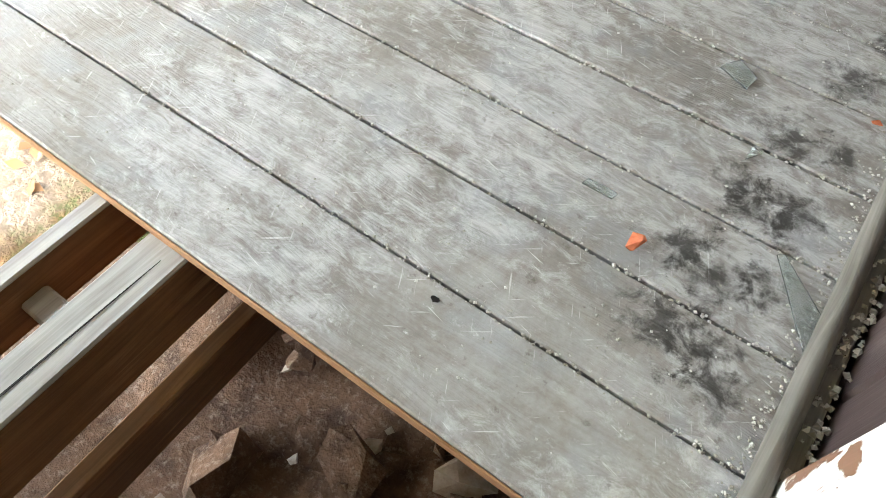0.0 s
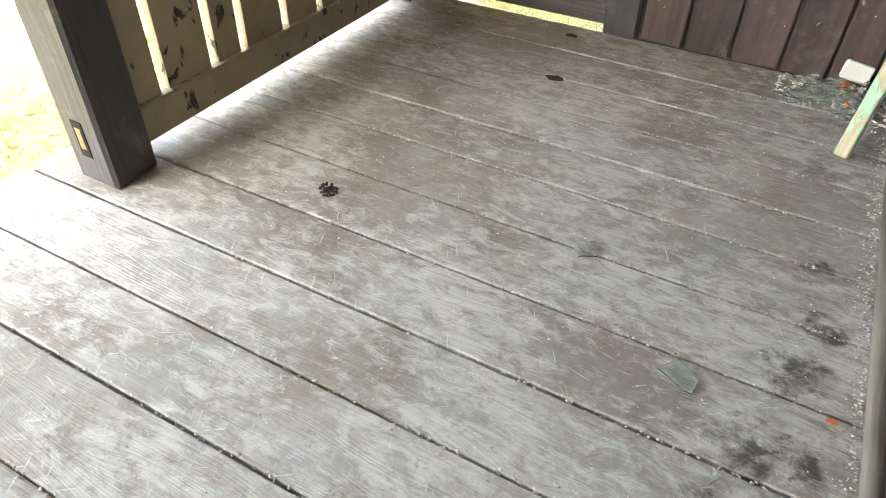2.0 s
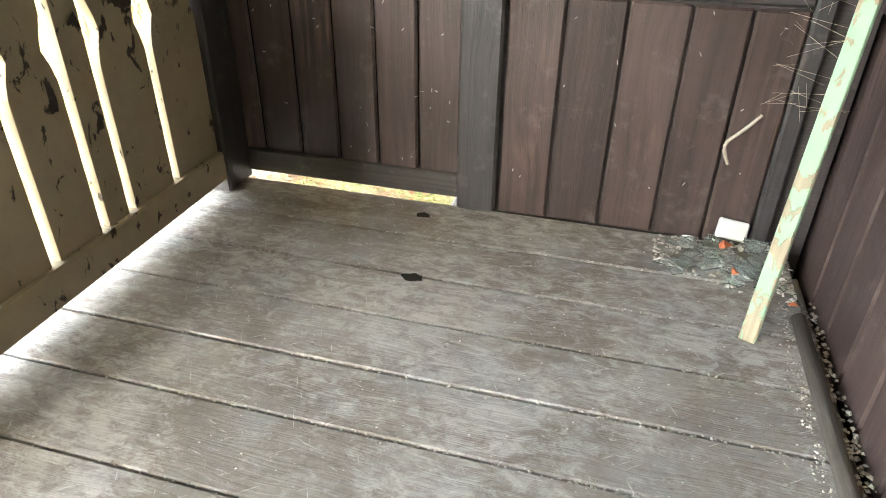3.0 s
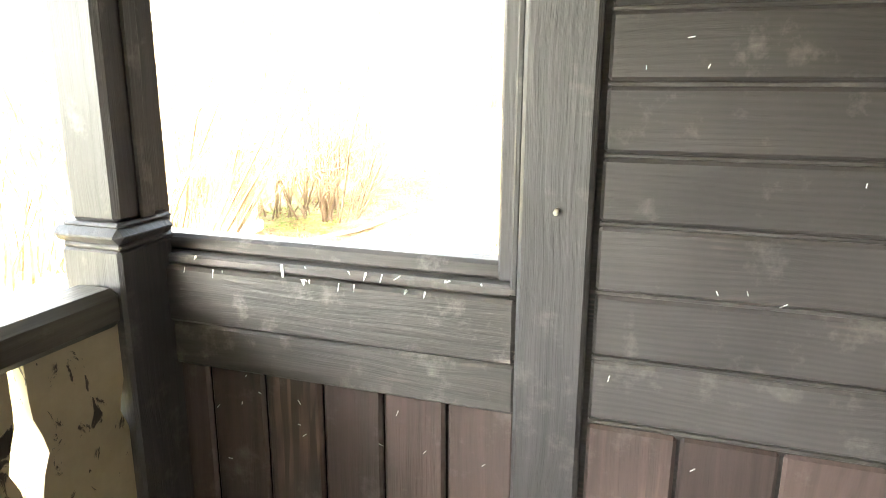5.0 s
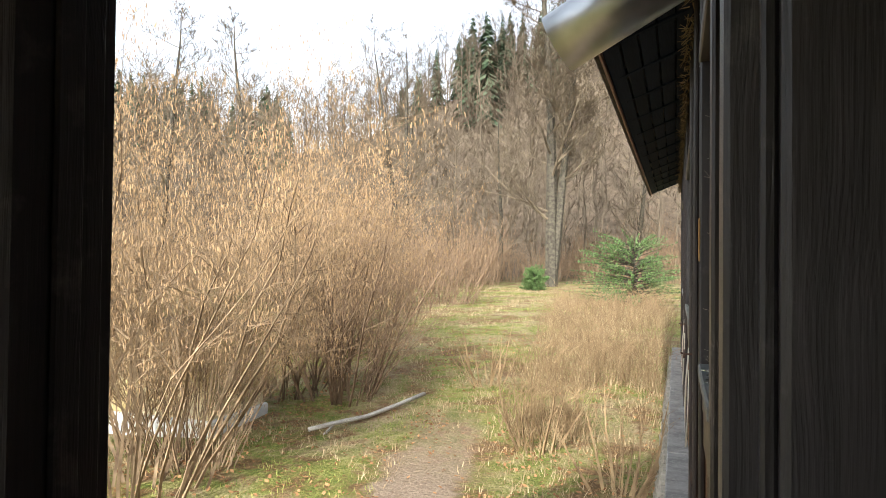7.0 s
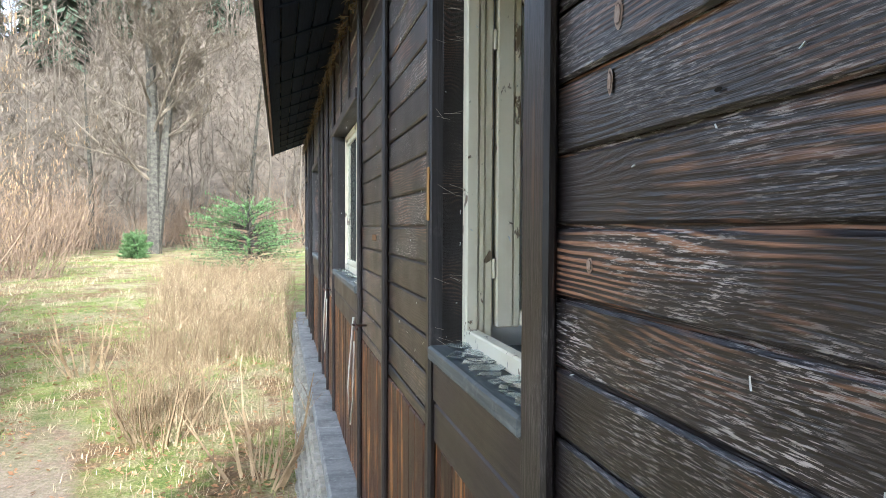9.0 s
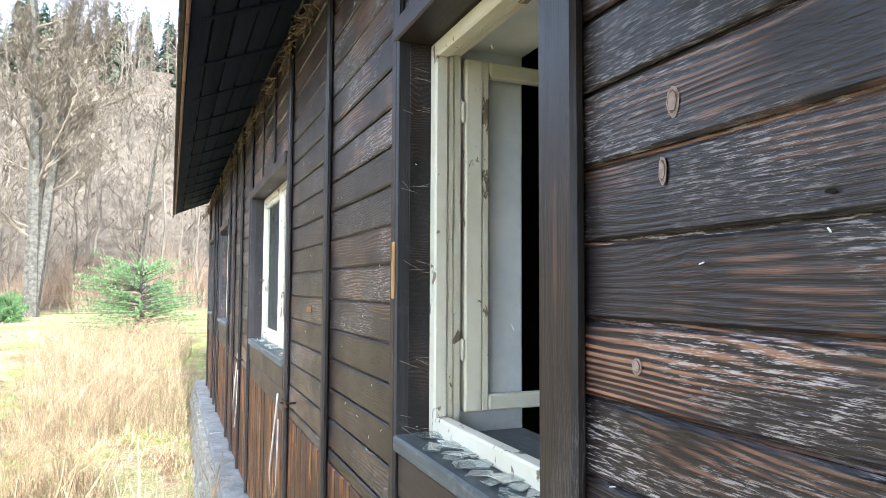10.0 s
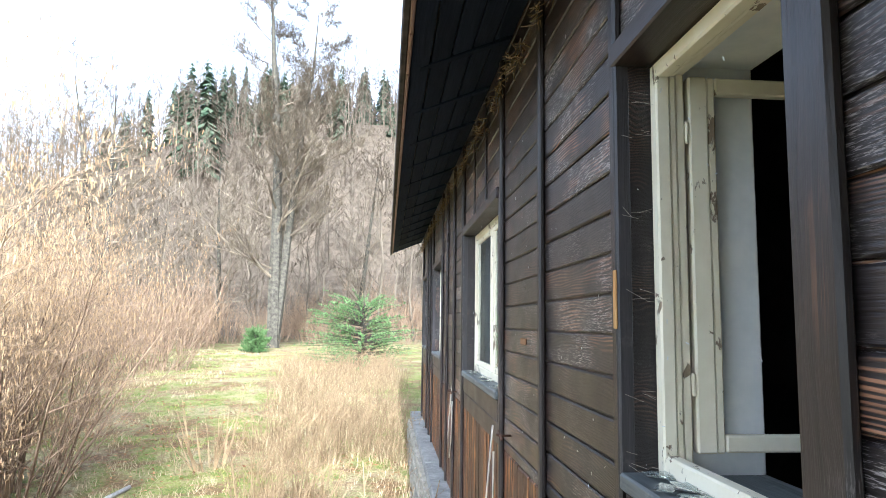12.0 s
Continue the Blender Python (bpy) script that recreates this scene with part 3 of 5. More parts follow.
def build_rubble():
    rng = random.Random(8)
    xs = [-1.9 + i * 0.08 for i in range(29)]
    ys = [-5.4 + i * 0.08 for i in range(68)]
    verts = [(x, y, -0.62 + 0.10 * noise.noise((x * 2.3, y * 2.3, 1)) + 0.06 * noise.noise((x * 7, y * 7, 5)) + 0.15 * smooth_step(-0.9, 0.2, x) - 0.25 * smooth_step(-1.2, -1.9, x)) for y in ys for x in xs]
    w = len(xs)
    faces = [(j * w + i, j * w + i + 1, (j + 1) * w + i + 1, (j + 1) * w + i) for j in range(len(ys) - 1) for i in range(w - 1)]
    tagged(raw("rubble_bed", verts, faces, M_RUBBLE, smooth=True), "brown earth and rubble under the missing boards", "rubble", kind="structure")
    for i in range(230):
        x, y = rng.uniform(-0.9, 0.05), rng.uniform(-3.7, -2.2)
        size = rng.choice([0.02, 0.03, 0.04, 0.05, 0.06, 0.09, 0.13])
        bm = bmesh.new()
        lump(bm, (0, 0, 0), size, rng, 0.7)
        ob = part("rubble_stone", bm, rng.choice([M_ROCK, M_RUBBLE, M_RUBBLE]))
        ob.location = (x, y, -0.58 + 0.15 * smooth_step(-0.9, 0.2, x) + 0.10 * noise.noise((x * 2.3, y * 2.3, 1)))
        tagged(ob, "broken stone lying on the earth below the veranda", "stone", group="rubble stones")


build_rubble()

# ---- end wall of the veranda ----
POST_L, POST_R = -1.03, -0.893       # the middle post
SID_TOPS = (0.757, 0.893, 1.026, 1.159, 1.286, 1.412, 1.539, 1.672, 1.805, 1.938, 2.071, 2.204, 2.337, 2.47, 2.60)
wall_end = holder("wall_end", "dark stained veranda end wall, horizontal siding over upright panels", "wall", "structure")


def build_end_wall():
    rng = random.Random(2)
    block("core", (POST_R - 0.01, 0.016, -0.28), (0.14, 0.13, 2.62), M_SIDE_IN, wall_end, 0.002)
    for a, b in zip(SID_TOPS, SID_TOPS[1:]):
        block("siding_board", (POST_R + 0.012, -0.004 + rng.uniform(-0.002, 0.002), a + 0.005), (-0.032, 0.014, b - 0.004), M_SIDE_IN, wall_end, 0.007)
        block("siding_lip", (POST_R + 0.012, 0.002, a - 0.004), (-0.032, 0.013, a + 0.004), M_SIDE_IN, wall_end, 0.002)
    x = POST_R + 0.008
    for w in (0.178, 0.181, 0.181, 0.165, 0.15):
        x1 = min(x + w, -0.032)
        block("panel_board", (x + 0.004, -0.002 + rng.uniform(-0.003, 0.002), 0.0), (x1 - 0.003, 0.014, 0.75), M_PANEL_IN, wall_end, 0.008)
        x = x1
    block("corner_batten", (-0.032, -0.02, 0.0), (0.02, 0.016, 2.6), M_POST, wall_end, 0.006)


build_end_wall()

middle_post = holder("post_middle", "dark stained square timber post between opening and siding", "post", "structure")
block("shaft", (POST_L, -0.022, 0.0), (POST_R, 0.115, 2.6), M_POST, middle_post, 0.008)

# lower part of the open bay: rails, upright boards, a gap above the floor
bay = holder("wall_bay", "dark stained half wall with upright boards and a light gap below", "wall", "structure")


def build_bay():
    rng = random.Random(6)
    block("bottom_rail", (-1.90, 0.0, 0.03), (POST_L - 0.001, 0.06, 0.118), M_RAIL_H, bay, 0.005)
    block("apron_rail", (-1.90, -0.004, 0.745), (POST_L - 0.001, 0.06, 0.852), M_RAIL_H, bay, 0.006)
    block("upper_rail", (-1.90, -0.014, 0.856), (POST_L - 0.001, 0.07, 0.995), M_RAIL_H, bay, 0.008)
    # black sheet added behind the boards so no daylight shows through the joints
    block("backing", (-1.90, 0.044, 0.1), (POST_L - 0.001, 0.056, 0.76), M_HOLLOW_SHADE, bay, 0.001)
    x = -1.95
    for w in (0.148, 0.156, 0.155, 0.154, 0.151, 0.155):
        block("panel_board", (x + 0.004, 0.022 + rng.uniform(-0.003, 0.003), 0.11), (min(x + w, POST_L) - 0.003, 0.042, 0.75), M_PANEL_IN, bay, 0.007)
        x += w


build_bay()

# frame of the opening
window_1 = holder("window_1", "open window frame of dark stained timber without glass", "window frame", "structure")
block("sill", (-1.925, -0.004, 0.998), (POST_L - 0.001, 0.105, 1.022), M_RAIL_H, window_1, 0.006)
block("sill_upper", (-1.925, 0.03, 1.022), (POST_L - 0.012, 0.095, 1.062), M_RAIL_H, window_1, 0.008)
block("stile", (-1.078, 0.02, 1.022), (-1.031, 0.098, 2.42), M_POST, window_1, 0.006)
block("stile_bead", (-1.046, -0.004, 1.0), (-1.0305, 0.02, 2.42), M_POST, window_1, 0.004)
block("stile", (-1.96, 0.027, 1.022), (-1.915, 0.062, 2.42), M_POST, window_1, 0.006)
block("head", (-1.90, 0.0, 2.42), (POST_L - 0.001, 0.1, 2.6), M_RAIL_H, window_1, 0.006)
# thin black piece painted as the shade within a gap
block("wedge_gap", (-1.047, -0.006, 0.99), (-1.0315, -0.0035, 1.004), M_HOLLOW_SHADE, window_1, 0.001)

# corner post of the railing with its turned band
corner_post = holder("post_corner", "dark stained corner post with a moulded band", "post", "structure")
block("shaft", (-2.005, -0.14, 1.115), (-1.874, 0.018, 2.6), M_POST, corner_post, 0.012)
block("lower_shaft", (-2.03, -0.15, 0.0), (-1.868, 0.018, 1.06), M_POST, corner_post, 0.008)
block("band", (-2.045, -0.165, 1.072), (-1.852, 0.018, 1.108), M_POST, corner_post, 0.016)
block("band_bead", (-2.022, -0.152, 1.058), (-1.862, 0.018, 1.074), M_POST, corner_post, 0.006)
block("band_bead", (-2.018, -0.15, 1.106), (-1.864, 0.018, 1.118), M_POST, corner_post, 0.005)
block("side_moulding", (-1.876, -0.075, 1.117), (-1.866, -0.03, 2.42), M_POST, corner_post, 0.004)
block("cover_bead", (-1.914, 0.0185, 1.06), (-1.892, 0.045, 2.42), M_POST, corner_post, 0.004)

# outer post with a mortise
post_1 = holder("post_outer", "dark square veranda post with an empty mortise near its foot", "post", "structure")
block("shaft", (-1.985, -1.775, 0.0), (-1.835, -1.625, 2.6), M_POST, post_1, 0.010)
# mortise not cut in: a black plate gives its inner shade
block("mortise", (-1.935, -1.7775, 0.09), (-1.895, -1.7745, 0.20), M_HOLLOW_SHADE, post_1, 0.0005)
block("mortise_chip", (-1.925, -1.779, 0.115), (-1.905, -1.777, 0.18), M_EDGE, post_1, 0.0005)
post_2 = holder("post_near", "dark square veranda post", "post", "structure")
block("shaft", (-1.985, -4.7, -0.9), (-1.835, -4.55, 2.6), M_POST, post_2, 0.010)

# ---- railing ----
railing = holder("railing", "veranda railing of wide cream boards with flaking paint", "railing")


def build_railing():
    rng = random.Random(3)
    x0, x1 = -1.925, -1.895
    block("bottom_rail", (-1.945, -1.625, 0.055), (-1.875, -0.14, 0.165), M_BALUSTER, railing, 0.006)
    block("handrail", (-1.985, -1.625, 0.895), (-1.865, -0.152, 0.982), M_RAIL_Y, railing, 0.018)
    gaps = (-1.49, -1.285, -1.15, -0.94, -0.745, -0.625, -0.40)
    edges = [-1.625] + [g for c in gaps for g in (c - 0.017, c + 0.017)] + [-0.142]
    for a, b in zip(edges[::2], edges[1::2]):
        # a wide board with a shaped notch in each long edge near the top
        bm = bmesh.new()
        n, prof = 18, []
        for k in range(n + 1):
            z = 0.15 + (0.90 - 0.15) * k / n
            cut = 0.028 * math.exp(-((z - 0.70) / 0.05) ** 2) if b - a > 0.12 else 0.0
            prof.append((z, cut))
        rows = []
        for z, cut in prof:
            rows.append([bm.verts.new(p) for p in ((x0, a + cut, z), (x1, a + cut, z), (x1, b - cut, z), (x0, b - cut, z))])
        for p, q in zip(rows, rows[1:]):
            for k in range(4):
                bm.faces.new((p[k], p[(k + 1) % 4], q[(k + 1) % 4], q[k]))
        bm.faces.new(rows[0][::-1])
        bm.faces.new(rows[-1])
        part("baluster_board", bm, M_BALUSTER, railing)


M_RAIL_Y = wood("dark_handrail_wood", "y", (0.05, 0.045, 0.038), (0.12, 0.11, 0.09), (0.2, 0.18, 0.15), 0.35, 0.5, 0.45, dusty=0.3)
build_railing()

# ---- house wall beside the veranda ----
wall_side = holder("wall_side", "dark horizontal siding of the house beside the veranda", "wall", "structure")
block("core", (0.155, -2.55, -0.9), (0.28, 0.1, 2.62), M_SIDE_Y, wall_side, 0.002)
block("core", (0.155, -5.6, -0.9), (0.28, -2.55, 2.62), M_UNLIT_DARK, wall_side, 0.002)
for a, b in zip(SID_TOPS, SID_TOPS[1:]):
    block("siding_board", (0.125, -2.43, a + 0.005), (0.153, -0.021, b - 0.004), M_SIDE_Y, wall_side, 0.007)
for k in range(13):
    block("panel_board", (0.125, -2.43 + k * 0.18 + 0.004, -0.03), (0.153, -2.43 + (k + 1) * 0.18 - 0.003, 0.75), M_PANEL_IN, wall_side, 0.008)
baseboard = holder("baseboard", "rounded worn wooden moulding along the floor's edge", "moulding", "structure")
tube("moulding", [(0.062, -2.72, 0.008), (0.060, -1.4, 0.010), (0.062, -0.40, 0.008)], 0.021, wood("worn_moulding", "y", (0.10, 0.09, 0.075), (0.25, 0.23, 0.20), None, 0, 0.6, 0.3), baseboard, 8)

# white painted jamb at the broken end of the floor
jamb = holder("door_jamb", "white door jamb with flaking paint standing at the floor's end", "door jamb", "structure")
block("frame_post", (0.085, -2.56, -0.30), (0.154, -2.435, 2.05), M_WHITE, jamb, 0.008)
block("frame_return", (0.075, -2.80, -0.30), (0.154, -2.565, 2.05), M_FRAME, jamb, 0.008)

# ---- unseen ceiling and roof over the veranda, added wall behind ----
# reflector: an out-of-view ceiling that evens the light across the boards
ceiling = block("ceiling", (-2.4, -5.6, 2.62), (0.28, 0.14, 2.66), M_BOUNCE_CEILING, None, 0.004)
tagged(ceiling, "unseen boarded veranda ceiling, made pale to bounce light down", "ceiling", kind="structure")
# added out of view to stop sun and sky light from behind
wall_back = block("wall_back", (-2.7, -5.75, -1.2), (0.28, -5.6, 2.66), M_UNLIT_DARK, None, 0.004)
tagged(wall_back, "unseen dark wall added to shut light out of the veranda's end", "wall", kind="structure")


# ---- house outside ----
WALL_X = -1.0          # face of the weathered siding
HOUSE_END = 14.0
W1, W2, W3, W4 = (1.345, 2.222), (4.50, 6.40), (9.0, 10.5), (12.1, 13.3)
SILL, HEAD = 1.084, 2.32
BATTENS = (1.285, 2.252, 3.29, 4.37, 6.50, 7.35, 8.15, 8.87, 10.63, 11.3, 11.97, 13.43)
house_wall = holder("wall_outside", "long weathered dark timber house wall with battens and windows", "wall", "structure")


def build_house_wall():
    rng = random.Random(5)
    openings = (W1, W2, W3, W4)
    # core with real openings
    def core(y0, y1, z0, z1):
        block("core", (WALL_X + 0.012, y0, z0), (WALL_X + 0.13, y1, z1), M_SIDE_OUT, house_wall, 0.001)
    y = 0.13
    for a, b in openings:
        core(y, a, -0.3, 3.35)
        core(a, b, -0.3, SILL - 0.03)
        core(a, b, HEAD + 0.02, 3.35)
        y = b
    core(y, HOUSE_END, -0.3, 3.35)
    # siding, board by board between the battens
    bounds = [0.116] + list(BATTENS) + [HOUSE_END]
    z_rows = [0.6795 + 0.1335 * k for k in range(20)]
    for a, b in zip(bounds, bounds[1:]):
        holes = [(max(a, p), min(b, q)) for p, q in openings if p < b and q > a]
        for z in z_rows:
            z1 = z + 0.1335
            spans = [(a, b)]
            if holes and SILL - 0.05 < z1 and z < HEAD + 0.06:
                p, q = holes[0]
                spans = [(u, v) for u, v in ((a, p), (q, b)) if v - u > 0.05]
            for u, v in spans:
                lo = max(z, 0.75) + 0.004
                hi = z1 - 0.004
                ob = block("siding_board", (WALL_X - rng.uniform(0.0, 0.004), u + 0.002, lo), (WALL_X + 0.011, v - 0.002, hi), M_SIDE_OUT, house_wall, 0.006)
    # upright boards under the siding
    y = 0.12
    while y < HOUSE_END:
        w = rng.uniform(0.12, 0.16)
        block("panel_board", (WALL_X - 0.003 - rng.uniform(0, 0.004), y + 0.003, -0.29), (WALL_X + 0.011, min(y + w, HOUSE_END) - 0.003, 0.75 + rng.uniform(-0.004, 0.004)), M_PANEL_OUT, house_wall, 0.006)
        y += w
    for y in BATTENS:
        w = 0.0625 if y < 2 else 0.026
        block("batten", (WALL_X - 0.034, y - w, -0.29 if y > 1 else 0.0), (WALL_X - 0.004, y + w, 3.2), M_BATTEN, house_wall, 0.009)
    for y in (5.1, 5.75):
        block("batten", (WALL_X - 0.02, y - 0.012, HEAD + 0.09), (WALL_X - 0.005, y + 0.012, 3.2), M_BATTEN, house_wall, 0.004)


build_house_wall()


def build_window(name, y0, y1, label, open_leaf):
    """A cream window deep in the wall: dark casing, frame, inner leaf, plaster reveal behind."""
    th = holder(name, label, "window", "structure")
    x = WALL_X
    block("casing", (x - 0.03, y1 + 0.001, SILL - 0.01), (x + 0.10, y1 + 0.024, HEAD + 0.03), M_POST, th, 0.005)
    block("casing", (x - 0.02, y0 - 0.024, SILL - 0.01), (x + 0.10, y0 - 0.001, HEAD + 0.03), M_POST, th, 0.005)
    block("casing_head", (x - 0.038, y0 - 0.02, HEAD + 0.002), (x + 0.10, y1 + 0.03, HEAD + 0.075), M_CASING_Y, th, 0.006)
    block("sill", (x - 0.038, y0 + 0.002, SILL - 0.05), (x + 0.13, y1 - 0.002, SILL), M_SILL, th, 0.007)
    block("apron", (x - 0.020, y0 + 0.002, SILL - 0.19), (x + 0.0, y1 - 0.002, SILL - 0.055), M_CASING_Y, th, 0.006)
    block("apron", (x - 0.016, y0 + 0.002, SILL - 0.33), (x + 0.0, y1 - 0.002, SILL - 0.195), M_CASING_Y, th, 0.006)
    # outer frame, stepped back twice
    f0, f1, fr = x + 0.08, x + 0.125, 0.05
    for lo, hi in (((f0, y1 - fr, SILL), (f1, y1 - 0.002, HEAD)), ((f0, y0 + 0.002, SILL), (f1, y0 + fr, HEAD)),
                   ((f0, y0 + fr, SILL), (f1, y1 - fr, SILL + 0.055)), ((f0, y0 + fr, HEAD - fr), (f1, y1 - fr, HEAD))):
        block("frame", lo, hi, M_FRAME, th, 0.006)
    for k, (d0, d1, w) in enumerate(((0.0005, 0.022, 0.042), (0.0225, 0.052, 0.034))):
        block("frame_bead", (f1 + d0, y1 - w, SILL + 0.02), (f1 + d1, y1 - 0.004, HEAD - 0.02), M_FRAME, th, 0.005)
        block("frame_bead", (f1 + d0, y0 + 0.004, SILL + 0.02), (f1 + d1, y0 + w, HEAD - 0.02), M_FRAME, th, 0.005)
        block("frame_bead", (f1 + d0, y0 + w, HEAD - w), (f1 + d1, y1 - w, HEAD - 0.006), M_FRAME, th, 0.005)
        block("frame_bead", (f1 + d0, y0 + w, SILL + 0.002), (f1 + d1, y1 - w, SILL + 0.03 - 0.008 * k), M_FRAME, th, 0.005)
    g0 = f1 + 0.066
    if open_leaf:
        # casement swung inwards, square to the wall, without its glass
        for y_leaf in (y1 - 0.034, y0 + 0.010):
            block("casement", (g0, y_leaf, SILL + 0.055), (g0 + 0.062, y_leaf + 0.04, HEAD - 0.035), M_FRAME, th, 0.006)
            for lo, hi in (((g0 + 0.0625, y_leaf + 0.006, SILL + 0.055), (g0 + 0.088, y_leaf + 0.034, HEAD - 0.035)), ((g0 + 0.0885, y_leaf + 0.002, HEAD - 0.088), (g0 + 0.40, y_leaf + 0.038, HEAD - 0.036)),
                           ((g0 + 0.0885, y_leaf + 0.002, SILL + 0.058), (g0 + 0.40, y_leaf + 0.038, SILL + 0.108)), ((g0 + 0.4005, y_leaf, SILL + 0.055), (g0 + 0.455, y_leaf + 0.04, HEAD - 0.035))):
                block("casement_rail", lo, hi, M_FRAME, th, 0.005)
        for z in (SILL + 0.22, HEAD - 0.25):
            block("hinge", (f1 + 0.0525, y1 - 0.036, z), (g0 - 0.001, y1 - 0.022, z + 0.07), M_FRAME, th, 0.004)
    else:
        mid = (y0 + y1) / 2
        block("mullion", (f0 + 0.004, mid - 0.045, SILL + 0.055), (f1 - 0.002, mid + 0.045, HEAD - fr), M_FRAME, th, 0.007)
        for a, b in ((y0 + 0.052, mid - 0.047), (mid + 0.047, y1 - 0.052)):
            for lo, hi in (((f0 + 0.012, a, SILL + 0.057), (f1 - 0.004, a + 0.045, HEAD - fr - 0.002)), ((f0 + 0.012, b - 0.045, SILL + 0.057), (f1 - 0.004, b, HEAD - fr - 0.002)),
                           ((f0 + 0.012, a + 0.045, SILL + 0.057), (f1 - 0.004, b - 0.045, SILL + 0.10)), ((f0 + 0.012, a + 0.045, HEAD - fr - 0.045), (f1 - 0.004, b - 0.045, HEAD - fr - 0.002))):
                block("casement", lo, hi, M_FRAME, th, 0.005)
            pane = block("pane", (f0 + 0.024, a + 0.04, SILL + 0.095), (f0 + 0.028, b - 0.04, HEAD - fr - 0.04), M_GLASS, th, 0.0005)
            pane.visible_shadow = False
    # plaster reveal round the opening on the room side
    r0, r1 = WALL_X + 0.1785, WALL_X + 0.43
    block("reveal", (r0, y1 + 0.02, SILL - 0.08), (r1, y1 + 0.14, HEAD + 0.1), M_PLASTER, th, 0.006)
    block("reveal", (r0, y0 - 0.14, SILL - 0.08), (r1, y0 - 0.02, HEAD + 0.1), M_PLASTER, th, 0.006)
    block("reveal", (r0, y0 - 0.02, HEAD + 0.012), (r1, y1 + 0.02, HEAD + 0.1), M_PLASTER, th, 0.006)
    block("reveal", (r0, y0 - 0.02, SILL - 0.10), (r1, y1 + 0.02, SILL - 0.015), M_SILL, th, 0.006)
    return th


build_window("window_2", *W1, "open cream window with flaking paint in a dark casing", True)
build_window("window_3", *W2, "broken cream window with flaking paint in a dark casing", False)
build_window("window_4", *W3, "narrow cream window in the dark timber wall", False)
build_window("window_5", *W4, "far cream window in the dark timber wall", False)

# room walls coloured dark to deepen the shade behind the openings
room = holder("room_walls", "unlit rooms behind the windows, their darkness put into the wall colour", "room", "structure")
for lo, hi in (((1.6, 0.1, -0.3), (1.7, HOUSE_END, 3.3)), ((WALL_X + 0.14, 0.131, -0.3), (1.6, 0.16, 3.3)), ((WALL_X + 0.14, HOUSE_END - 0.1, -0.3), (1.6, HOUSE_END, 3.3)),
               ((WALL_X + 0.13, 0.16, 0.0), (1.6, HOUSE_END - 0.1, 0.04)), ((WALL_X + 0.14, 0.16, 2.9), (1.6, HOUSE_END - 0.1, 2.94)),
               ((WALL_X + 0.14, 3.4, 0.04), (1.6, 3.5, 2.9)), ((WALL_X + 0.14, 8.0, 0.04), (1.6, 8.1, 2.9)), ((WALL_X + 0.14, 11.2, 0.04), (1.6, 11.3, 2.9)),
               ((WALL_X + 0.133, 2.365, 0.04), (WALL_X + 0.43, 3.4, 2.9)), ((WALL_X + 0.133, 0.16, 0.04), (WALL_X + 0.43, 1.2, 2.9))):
    block("partition", lo, hi, M_UNLIT_DARK, room, 0.003)


# stone plinth with its ledge
plinth = holder("plinth", "rubble stone plinth with a grey concrete ledge", "plinth", "structure")


def build_plinth():
    rng = random.Random(9)
    block("core", (-1.19, 0.13, -1.9), (-0.9, HOUSE_END + 0.25, -0.42), M_MORTAR, plinth, 0.004)
    y = 0.15
    while y < HOUSE_END + 0.2:
        w = rng.uniform(0.8, 1.3)
        block("ledge_slab", (-1.20, y + 0.004, -0.42), (-0.985, min(y + w, HOUSE_END + 0.3) - 0.004, -0.30 + rng.uniform(-0.006, 0.006)), M_CONCRETE, plinth, 0.012)
        y += w
    z = -1.75
    while z < -0.44:
        h = rng.uniform(0.14, 0.24)
        y = 3.0 + rng.uniform(0, 0.2)
        while y < HOUSE_END + 0.1:
            w = rng.uniform(0.2, 0.45)
            bm = bmesh.new()
            for _ in range(14):
                bm.verts.new((rng.choice((-1, -0.6)) * rng.uniform(0.02, 0.04), rng.uniform(-0.5, 0.5) * w * 0.94, rng.uniform(-0.5, 0.5) * h * 0.94))
            for sy in (-0.46, 0.46):
                for sz in (-0.44, 0.44):
                    bm.verts.new((0.16, sy * w, sz * h))
                    bm.verts.new((-0.012, sy * w * 0.95, sz * h * 0.93))
            r = bmesh.ops.convex_hull(bm, input=bm.verts)
            junk = [g for g in r["geom_interior"] if isinstance(g, bmesh.types.BMVert)]
            bmesh.ops.delete(bm, geom=junk, context="VERTS")
            ob = part("stone", bm, M_STONE, plinth)
            mid = min(z + h / 2, -0.43 - h / 2)
            ob.location = (-1.205 - 0.16 * (-0.43 - mid), y + w / 2, mid)
            y += w
        z += h


build_plinth()


# roof: eaves with a soffit of boards, fascia, and slope up to the ridge
roof = holder("roof", "dark pitched roof with wide boarded eaves", "roof", "structure")
EAVE_X, EAVE_Z = -1.66, 3.0


